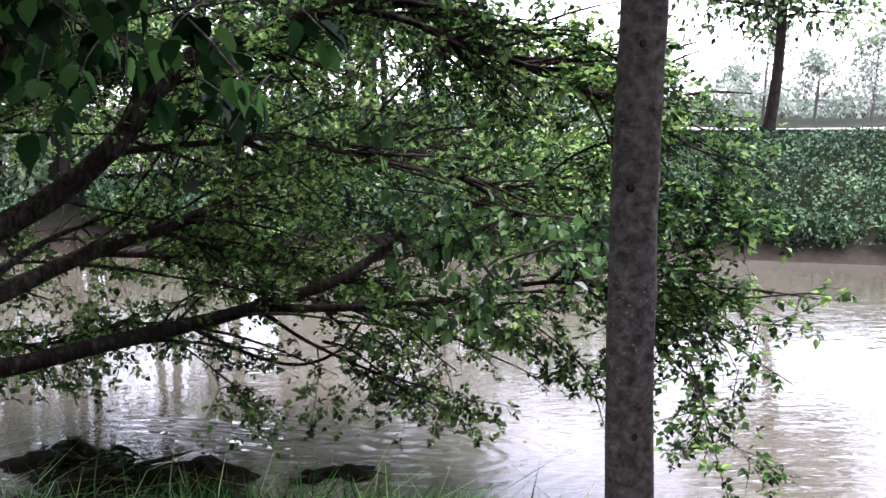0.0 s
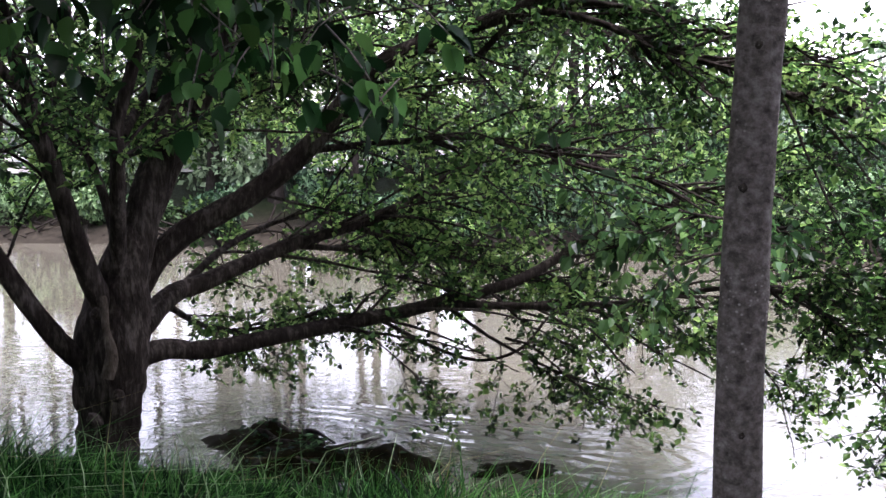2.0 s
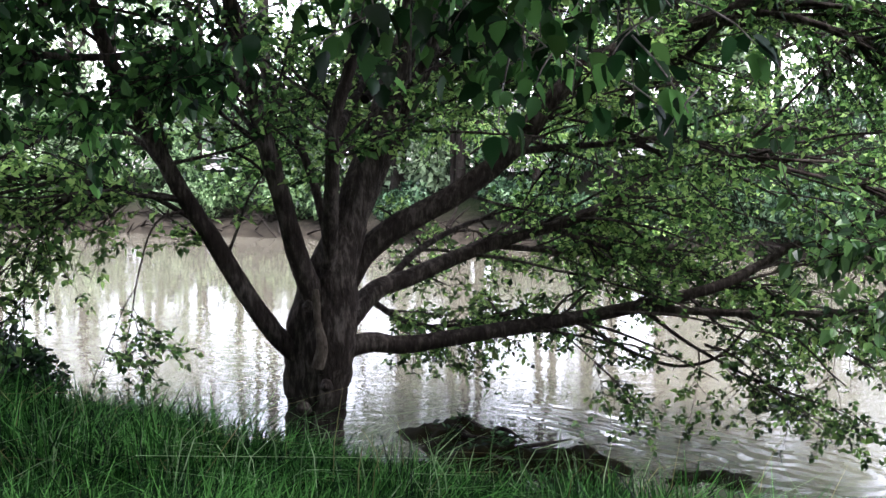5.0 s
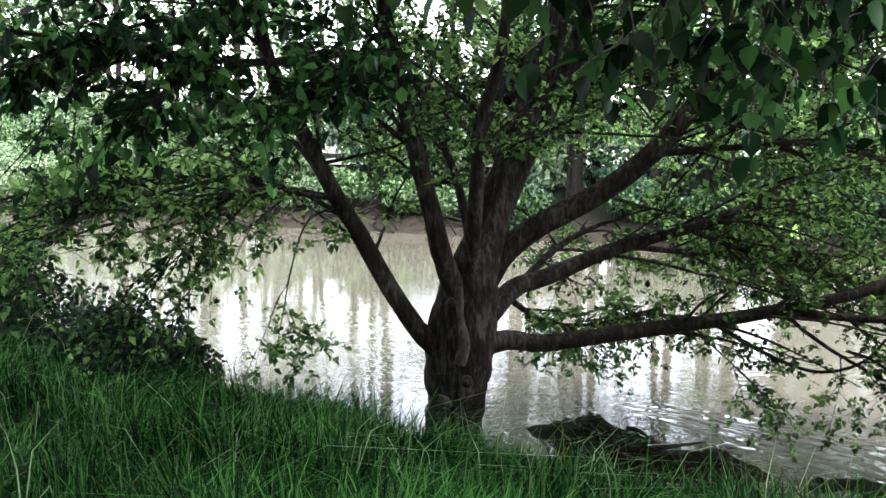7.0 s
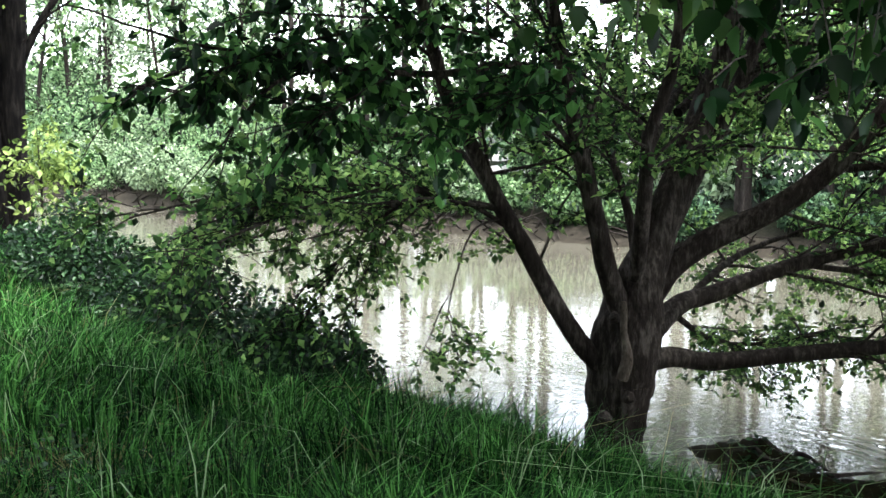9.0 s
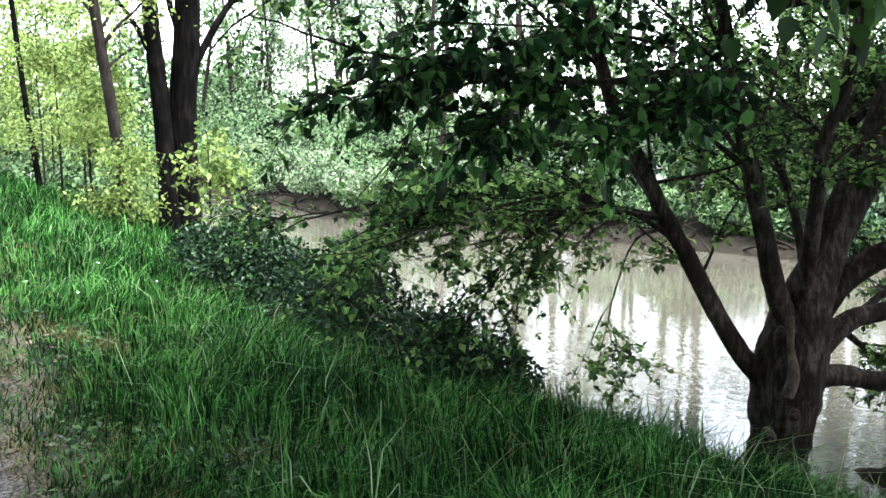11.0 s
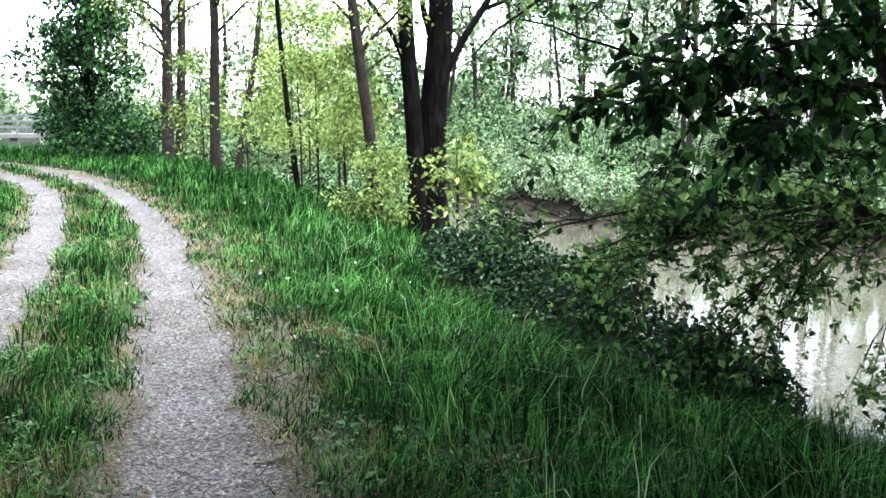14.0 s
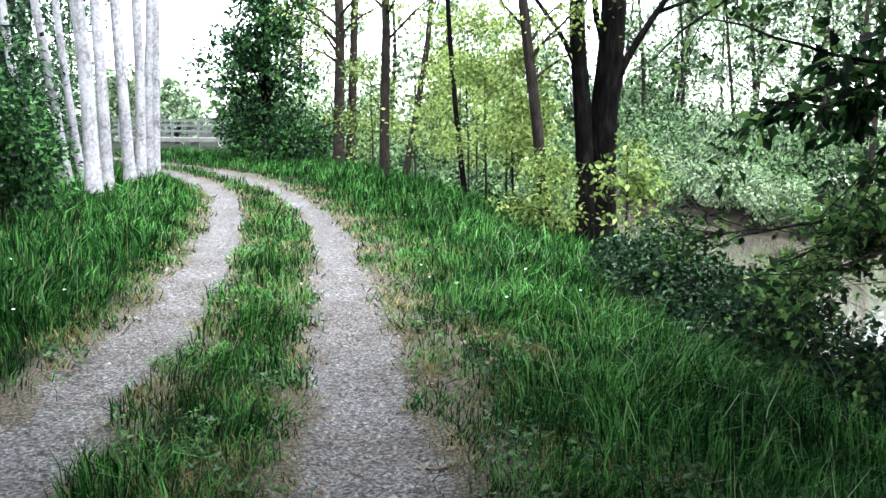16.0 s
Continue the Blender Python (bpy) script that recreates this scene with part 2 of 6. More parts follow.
def ground_material():
    """Soil under the grass, darkened for the shade there, pale gravel in the wheel tracks, wet mud by the water."""
    m, t, out = nodes_of("ground_soil_and_gravel")
    at = t.nodes.new("ShaderNodeAttribute")
    at.attribute_name = "cover"
    sep = t.nodes.new("ShaderNodeSeparateColor")
    t.links.new(at.outputs["Color"], sep.inputs[0])
    n1 = noise_node(t, 1.3, 5.0, 0.65)
    n2 = noise_node(t, 48.0, 5.0, 0.75)
    n3 = noise_node(t, 7.0, 5.0, 0.7)
    # soil colour pushed near black in place of shade between the blades
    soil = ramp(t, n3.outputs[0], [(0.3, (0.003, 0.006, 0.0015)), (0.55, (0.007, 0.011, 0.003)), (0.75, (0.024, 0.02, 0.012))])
    gravel = ramp(t, n2.outputs[0], [(0.36, (0.02, 0.018, 0.017)), (0.5, (0.118, 0.114, 0.111)), (0.65, (0.33, 0.322, 0.312))])
    tint = ramp(t, n1.outputs[0], [(0.3, (0.6, 0.56, 0.52)), (0.62, (1, 1, 1))])
    gm = t.nodes.new("ShaderNodeMix")
    gm.data_type, gm.blend_type = "RGBA", "MULTIPLY"
    gm.inputs[0].default_value = 1.0
    t.links.new(gravel.outputs[0], gm.inputs[6])
    t.links.new(tint.outputs[0], gm.inputs[7])
    lump = ramp(t, noise_node(t, 19.0, 4.0, 0.7).outputs[0], [(0.36, (0.42, 0.4, 0.38)), (0.55, (1, 1, 1))])
    gl = t.nodes.new("ShaderNodeMix")
    gl.data_type, gl.blend_type = "RGBA", "MULTIPLY"
    gl.inputs[0].default_value = 1.0
    t.links.new(gm.outputs[2], gl.inputs[6])
    t.links.new(lump.outputs[0], gl.inputs[7])
    mud = ramp(t, n3.outputs[0], [(0.3, (0.012, 0.01, 0.007)), (0.7, (0.036, 0.03, 0.021))])
    edge = t.nodes.new("ShaderNodeMath")
    edge.operation = "MULTIPLY_ADD"
    t.links.new(n3.outputs[0], edge.inputs[0])
    edge.inputs[1].default_value = 0.9
    t.links.new(sep.outputs[0], edge.inputs[2])
    er = ramp(t, edge.outputs[0], [(0.72, (0, 0, 0)), (1.05, (1, 1, 1))])
    worn = ramp(t, n2.outputs[0], [(0.35, (0.014, 0.011, 0.007)), (0.52, (0.072, 0.063, 0.046)), (0.66, (0.2, 0.178, 0.135))])
    wm = t.nodes.new("ShaderNodeMath")
    wm.operation = "MULTIPLY_ADD"
    t.links.new(sep.outputs[2], wm.inputs[0])
    wm.inputs[1].default_value = 0.9
    t.links.new(n1.outputs[0], wm.inputs[2])
    wr = ramp(t, wm.outputs[0], [(0.75, (0, 0, 0)), (1.0, (1, 1, 1))])
    sw = t.nodes.new("ShaderNodeMix")
    sw.data_type = "RGBA"
    t.links.new(wr.outputs[0], sw.inputs[0])
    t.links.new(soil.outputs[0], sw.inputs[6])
    t.links.new(worn.outputs[0], sw.inputs[7])
    a = t.nodes.new("ShaderNodeMix")
    a.data_type = "RGBA"
    t.links.new(er.outputs[0], a.inputs[0])
    t.links.new(sw.outputs[2], a.inputs[6])
    t.links.new(gl.outputs[2], a.inputs[7])
    b = t.nodes.new("ShaderNodeMix")
    b.data_type = "RGBA"
    t.links.new(sep.outputs[1], b.inputs[0])
    t.links.new(a.outputs[2], b.inputs[6])
    t.links.new(mud.outputs[0], b.inputs[7])
    p = add(t, "ShaderNodeBsdfPrincipled", Roughness=0.95)
    p.inputs["Specular IOR Level"].default_value = 0.1
    bp = add(t, "ShaderNodeBump", Strength=0.7, Distance=0.02)
    t.links.new(n2.outputs[0], bp.inputs["Height"])
    t.links.new(b.outputs[2], p.inputs["Base Color"])
    t.links.new(bp.outputs[0], p.inputs["Normal"])
    t.links.new(p.outputs[0], out.inputs[0])
    return m


GROUND = ground_material()


def plain_material(name, c0, c1, scale=20.0, rough=0.8, shine=0.2):
    m, t, out = nodes_of(name)
    n = noise_node(t, scale, 5.0, 0.7)
    r = ramp(t, n.outputs[0], [(0.3, c0), (0.7, c1)])
    p = add(t, "ShaderNodeBsdfPrincipled", Roughness=rough)
    p.inputs["Specular IOR Level"].default_value = shine
    b = add(t, "ShaderNodeBump", Strength=0.4, Distance=0.01)
    t.links.new(n.outputs[0], b.inputs["Height"])
    t.links.new(b.outputs[0], p.inputs["Normal"])
    t.links.new(r.outputs[0], p.inputs["Base Color"])
    t.links.new(p.outputs[0], out.inputs[0])
    return m


STONE = plain_material("pebble_stone", (0.05, 0.046, 0.043), (0.36, 0.345, 0.32), 9.0)
LITTER = plain_material("dead_leaf", (0.014, 0.011, 0.007), (0.19, 0.145, 0.095), 14.0)
DEADWOOD = plain_material("bleached_deadwood", (0.06, 0.0493, 0.0392), (0.135, 0.116, 0.098), 12.0)
# aerial haze is put into this pale leaf colour
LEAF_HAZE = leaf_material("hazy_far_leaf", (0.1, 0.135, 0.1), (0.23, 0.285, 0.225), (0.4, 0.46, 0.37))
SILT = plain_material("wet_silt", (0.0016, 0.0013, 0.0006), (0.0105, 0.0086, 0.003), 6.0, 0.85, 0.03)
PETAL = plain_material("white_petal", (0.75, 0.75, 0.72), (0.85, 0.85, 0.83), 10.0)
RAIL = plain_material("pale_painted_steel", (0.0875, 0.091, 0.0925), (0.116, 0.119, 0.12), 4.0, 0.5)
CONCRETE = plain_material("weathered_concrete", (0.08, 0.075, 0.07), (0.15, 0.145, 0.135), 2.0)
ASPHALT = plain_material("pale_dyke_road", (0.32, 0.296, 0.272), (0.4, 0.376, 0.344), 2.0)


# ---- mesh tools ----
def mesh_of(name, verts, faces, material, smooth=False):
    """A mesh from an (n, 3) array of places and one or more (m, k) arrays of corners."""
    verts = np.asarray(verts, np.float32)
    groups = [np.asarray(f, np.int32) for f in (faces if isinstance(faces, list) else [faces]) if len(f)]
    me = bpy.data.meshes.new(name)
    me.vertices.add(len(verts))
    me.vertices.foreach_set("co", verts.ravel())
    loops = np.concatenate([f.ravel() for f in groups])
    sizes = np.concatenate([np.full(len(f), f.shape[1], np.int32) for f in groups])
    me.loops.add(len(loops))
    me.loops.foreach_set("vertex_index", loops)
    me.polygons.add(len(sizes))
    starts = np.concatenate([[0], np.cumsum(sizes)[:-1]]).astype(np.int32)
    me.polygons.foreach_set("loop_start", starts)
    me.polygons.foreach_set("use_smooth", np.full(len(sizes), smooth))
    me.update(calc_edges=True)
    me.validate()
    me.materials.append(material)
    return me


def part(name, me, parent=None, label="", kind=""):
    ob = new(name, me)
    if parent is not None:
        ob.parent = parent
    return tagged(ob, label, kind=kind)


def thing(name, label, category, group="", kind=""):
    return tagged(new(name), label, category, group, kind)


def unit(v):
    return v / np.maximum(np.linalg.norm(v, axis=-1, keepdims=True), 1e-9)


def leaf_arrays(base, ahead, up, length, width, fold=0.18, fine=True):
    """Folded, pointed leaves: two halves that meet on the midrib."""
    n = len(base)
    ahead = unit(ahead)
    side = unit(np.cross(ahead, up))
    nrm = np.cross(side, ahead)
    L, W = length[:, None], width[:, None]
    if fine:
        rows = [(0, 0, 0), (0.3, 0.5, fold), (0.68, 0.36, fold * 0.5), (1.0, 0, -0.12), (0.68, -0.36, fold * 0.5), (0.3, -0.5, fold)]
        faces = np.array([(0, 3, 2, 1), (0, 5, 4, 3)])
    else:
        rows = [(0, 0, 0), (0.42, 0.5, fold), (1.0, 0, -0.1), (0.42, -0.5, fold)]
        faces = np.array([(0, 2, 1), (0, 3, 2)])
    v = np.stack([base + ahead * L * a + side * W * s + nrm * W * h for a, s, h in rows], 1)
    k = len(rows)
    f = (np.arange(n)[:, None, None] * k + faces[None]).reshape(-1, faces.shape[1])
    return v.reshape(-1, 3), f


def leaves_mesh(name, base, ahead, up, length, width, material, fine=True):
    v, f = leaf_arrays(base, ahead, up, length, width, fine=fine)
    return mesh_of(name, v, f, material)


def smooth_line(points, steps):
    """A Catmull-Rom line through the points."""
    p = np.asarray(points, float)
    q = np.vstack([2 * p[0] - p[1], p, 2 * p[-1] - p[-2]])
    out = []
    for i in range(1, len(q) - 2):
        for t in np.arange(steps) / steps:
            a, b, c, d = q[i - 1], q[i], q[i + 1], q[i + 2]
            out.append(0.5 * (2 * b + (c - a) * t + (2 * a - 5 * b + 4 * c - d) * t**2 + (3 * b - a - 3 * c + d) * t**3))
    out.append(p[-1])
    return np.array(out)


def tube_arrays(line, radii, sides, lump=0.0, seed=0):
    line = np.asarray(line, float)
    n = len(line)
    tang = unit(np.gradient(line, axis=0))
    ref = np.array([0.31, 0.17, 0.93]) if abs(tang[0, 2]) < 0.9 else np.array([0.9, 0.3, 0.2])
    s = unit(np.cross(tang, ref))
    u = np.cross(s, tang)
    a = np.arange(sides) * 2 * np.pi / sides
    rad = np.broadcast_to(np.asarray(radii, float)[:, None], (n, sides)).copy()
    if lump:
        g = np.random.default_rng(seed)
        wob = g.normal(0, 1, (n, sides))
        wob = (wob + np.roll(wob, 1, 0) + np.roll(wob, 1, 1)) / 3
        ribs = sum(np.cos(a * k + g.uniform(0, 6.3)) * g.uniform(0.3, 1) for k in (2, 3, 5))
        rad *= 1 + lump * (wob + 0.7 * ribs[None])
    v = line[:, None] + rad[..., None] * (np.cos(a)[None, :, None] * s[:, None] + np.sin(a)[None, :, None] * u[:, None])
    i, j = np.meshgrid(np.arange(n - 1), np.arange(sides), indexing="ij")
    k = (j + 1) % sides
    f = np.stack([i * sides + j, i * sides + k, (i + 1) * sides + k, (i + 1) * sides + j], -1).reshape(-1, 4)
    return v.reshape(-1, 3), f


def tubes_mesh(name, lines, material, sides=5):
    vs, fs, n = [], [], 0
    for line, radii in lines:
        v, f = tube_arrays(line, radii, sides)
        vs.append(v)
        fs.append(f + n)
        n += len(v)
    return mesh_of(name, np.vstack(vs), np.vstack(fs), material, True)


def tube_mesh(name, line, radii, material, sides=12, lump=0.06, seed=0):
    v, f = tube_arrays(line, radii, sides, lump, seed)
    return mesh_of(name, v, f, material, True)


# ---- the lie of the land ----
CREST_X, CREST_Y = [-70, -40, -32, -24, -19, -12, -9.5, -7.4, -6, -4.5, -2.6, 0, 20, 60], [-14, -1.5, 0.6, 1.9, 2.6, 2.3, 2.55, 3.0, 3.45, 3.9, 4.4, 4.9, 7.0, 9]
FAR_X, FAR_Y = [-120, -60, -43, -37, -31, -23, -14, -5, 20, 80], [-14, 3, 7.4, 8.7, 10.6, 15.3, 20.0, 22.0, 24.2, 27]
RIGHT_X, RIGHT_Y = [-60, -45, -32.3, -28.2, -23, -18.5, -14.4, -11, -8.3, -6.7, -5, 0, 30], [-26, -15, -6.55, -4.9, -3.27, -2.3, -1.64, -1.3, -1.05, -0.89, -0.75, -0.5, 0.7]
LEFT_X, LEFT_Y = [-60, -45, -32, -26.4, -22, -17.3, -13.7, -10.3, -8.05, -6.8, -5.6, 0, 30], [-28, -17, -8.0, -5.65, -4.4, -3.55, -3.06, -2.68, -2.55, -2.5, -2.45, -2.2, -1.0]


def ease(a, b, v):
    k = np.clip((v - a) / (b - a), 0, 1)
    return k * k * (3 - 2 * k)


def track(x, y):
    """How much a place lies in a wheel track: 1 in the middle, 0 outside."""
    r = np.abs(y - np.interp(x, RIGHT_X, RIGHT_Y))
    q = np.abs(y - np.interp(x, LEFT_X, LEFT_Y))
    wob = 0.07 * np.sin(x * 2.1) + 0.06 * np.sin(x * 5.3 + 1) + 0.07 * np.sin(x * 13.7 + 3 * y) * np.sin(x * 3.1 + 5 * y) + 0.06 * np.sin(x * 23.0 - 9 * y)
    near = np.clip((x + 12) / 8, 0, 1) * 0.07
    return np.maximum(1 - ease(0.12 + near, 0.38 + near + wob, r), 1 - ease(0.15, 0.37 + wob, q))


def verge(x, y):
    """The worn brown border of each wheel track."""
    r = np.abs(y - np.interp(x, RIGHT_X, RIGHT_Y) - 0.12)
    q = np.abs(y - np.interp(x, LEFT_X, LEFT_Y))
    return np.maximum(1 - ease(0.4, 0.85, r), 0.8 * (1 - ease(0.35, 0.75, q)))


def ground_z(x, y):
    x, y = np.asarray(x, float), np.asarray(y, float)
    u = y - np.interp(x, CREST_X, CREST_Y)
    near = -0.55 * ease(-3.2, 0.4, u) - 1.35 * ease(-0.6, 3.4, u) - 1.2 * ease(3, 8, u)
    v = y - np.interp(x, FAR_X, FAR_Y)
    right = ease(-20, -13, x)
    dyke = -3.2 + 1.6 * ease(-3, 0.4, v) + 1.0 * ease(0, 2.2, v) + 1.22 * ease(1.4, 5.2, v)
    woods = -3.2 + 1.85 * ease(-3, 0.7, v) + 0.5 * ease(0.6, 3, v) + 0.85 * ease(3, 9, v)
    far = woods + (dyke - woods) * right
    far = far - 0.5 * ease(10, 16, v)
    z = np.where(v > -6, np.maximum(near, far), near)
    z = z - 0.05 * track(x, y)
    swell = 0.12 * ease(-4, -8, y - np.interp(x, LEFT_X, LEFT_Y) + 3) * 1.0
    bump = 0.03 * np.sin(x * 1.7 + 0.6 * y) * np.cos(y * 2.3 - 0.4 * x) * (1 - track(x, y))
    return z + swell + bump * (np.abs(x) < 60)


def axis(lo, hi, step, far_lo, far_hi):
    mid = np.arange(lo, hi + step / 2, step)
    out = np.geomspace(step * 2, far_hi - hi, 26)
    back = np.geomspace(step * 2, lo - far_lo, 26)[::-1]
    return np.concatenate([lo - back, mid, hi + out])


gx, gy = axis(-46, 4, 0.25, -900, 900), axis(-10, 30, 0.22, -900, 900)
mx, my = np.meshgrid(gx, gy, indexing="ij")
mz = ground_z(mx, my)
nx, ny = mx.shape
gi, gj = np.meshgrid(np.arange(nx - 1), np.arange(ny - 1), indexing="ij")
gq = np.stack([gi * ny + gj, (gi + 1) * ny + gj, (gi + 1) * ny + gj + 1, gi * ny + gj + 1], -1).reshape(-1, 4)
me = mesh_of("ground", np.stack([mx, my, mz], -1).reshape(-1, 3), gq, GROUND, True)
cover = me.color_attributes.new("cover", "FLOAT_COLOR", "POINT")
wet = 1 - ease(WATER_Z + 0.25, WATER_Z + 0.75, mz)
cov = np.stack([track(mx, my), wet, verge(mx, my), 0 * mx + 1], -1).reshape(-1).astype(np.float32)
cover.data.foreach_set("color", cov)
tagged(new("ground", me), "grassy river bank with two pale gravel wheel tracks", "ground", kind="structure")

wx, wy = np.meshgrid(np.linspace(-140, 120, 60), np.linspace(-25, 60, 40), indexing="ij")
wi, wj = np.meshgrid(np.arange(59), np.arange(39), indexing="ij")
wq = np.stack([wi * 40 + wj, (wi + 1) * 40 + wj, (wi + 1) * 40 + wj + 1, wi * 40 + wj + 1], -1).reshape(-1, 4)
inside = (wy > np.interp(wx, CREST_X, CREST_Y) - 1.0) & (wy < np.interp(wx, FAR_X, FAR_Y) + 3.5)
keep = inside.ravel()[wq].any(1)
tagged(new("water", mesh_of("water", np.stack([wx, wy, 0 * wx + WATER_Z], -1).reshape(-1, 3), wq[keep], WATER, True)),
       "muddy brown river with small ripples", "river", kind="structure")


# ---- the large maple on the bank ----
def along(line, f):
    """Places at fractions f of a line's length, and the ways there."""
    d = np.concatenate([[0], np.cumsum(np.linalg.norm(np.diff(line, axis=0), axis=1))])
    s = np.asarray(f) * d[-1]
    p = np.stack([np.interp(s, d, line[:, k]) for k in range(3)], -1)
    q = np.stack([np.interp(np.minimum(s + 0.02 * d[-1], d[-1]), d, line[:, k]) for k in range(3)], -1)
    o = np.stack([np.interp(np.maximum(s - 0.02 * d[-1], 0), d, line[:, k]) for k in range(3)], -1)
    return p, unit(q - o)


def shoot(g, start, way, length, droop, wander, n=7):
    """A wandering shoot that sags as it goes."""
    pts, w = [start], unit(np.asarray(way, float))
    for _ in range(n - 1):
        w = unit(w + g.normal(0, wander, 3) + (0, 0, -droop))
        pts.append(pts[-1] + w * length / (n - 1))
    return np.array(pts)


def hang_leaves(g, lines, count, size, spread=0.5, droop=0.7, flat=0.0):
    """Leaves along shoots: places, ways and tops."""
    base, ahead, up, length = [], [], [], []
    for line in lines:
        k = max(2, int(count * g.uniform(0.6, 1.3)))
        p, w = along(line, g.uniform(0.1, 1.0, k))
        side = g.normal(0, 1, (k, 3))
        a = unit(w * 0.5 + side * spread + np.array([0, 0, -droop]))
        base.append(p)
        ahead.append(a)
        up.append(unit((1 - flat) * (g.normal(0, 0.6, (k, 3)) + 0.4 * side) + np.array([0, 0, 0.8])))
        length.append(size * g.uniform(0.55, 1.25, k))
    base, ahead, up, length = map(np.concatenate, (base, ahead, up, length))
    return base + ahead * 0.03, ahead, up, length


def in_threes(g, base, ahead, up, length):
    """Compound leaves: each place bears three leaflets spread like a fan."""
    side = unit(np.cross(ahead, up))
    fan = [ahead, unit(0.55 * ahead + 0.85 * side + 0.1 * up), unit(0.55 * ahead - 0.85 * side + 0.1 * up)]
    shift = [ahead * length[:, None] * 0.35, 0 * ahead, 0 * ahead]
    tilt = [up + g.normal(0, 0.25, up.shape) for _ in fan]
    return (np.vstack([base + k for k in shift]), np.vstack(fan), np.vstack([unit(k) for k in tilt]),
            np.concatenate([length * k for k in (1.15, 0.9, 0.9)]))


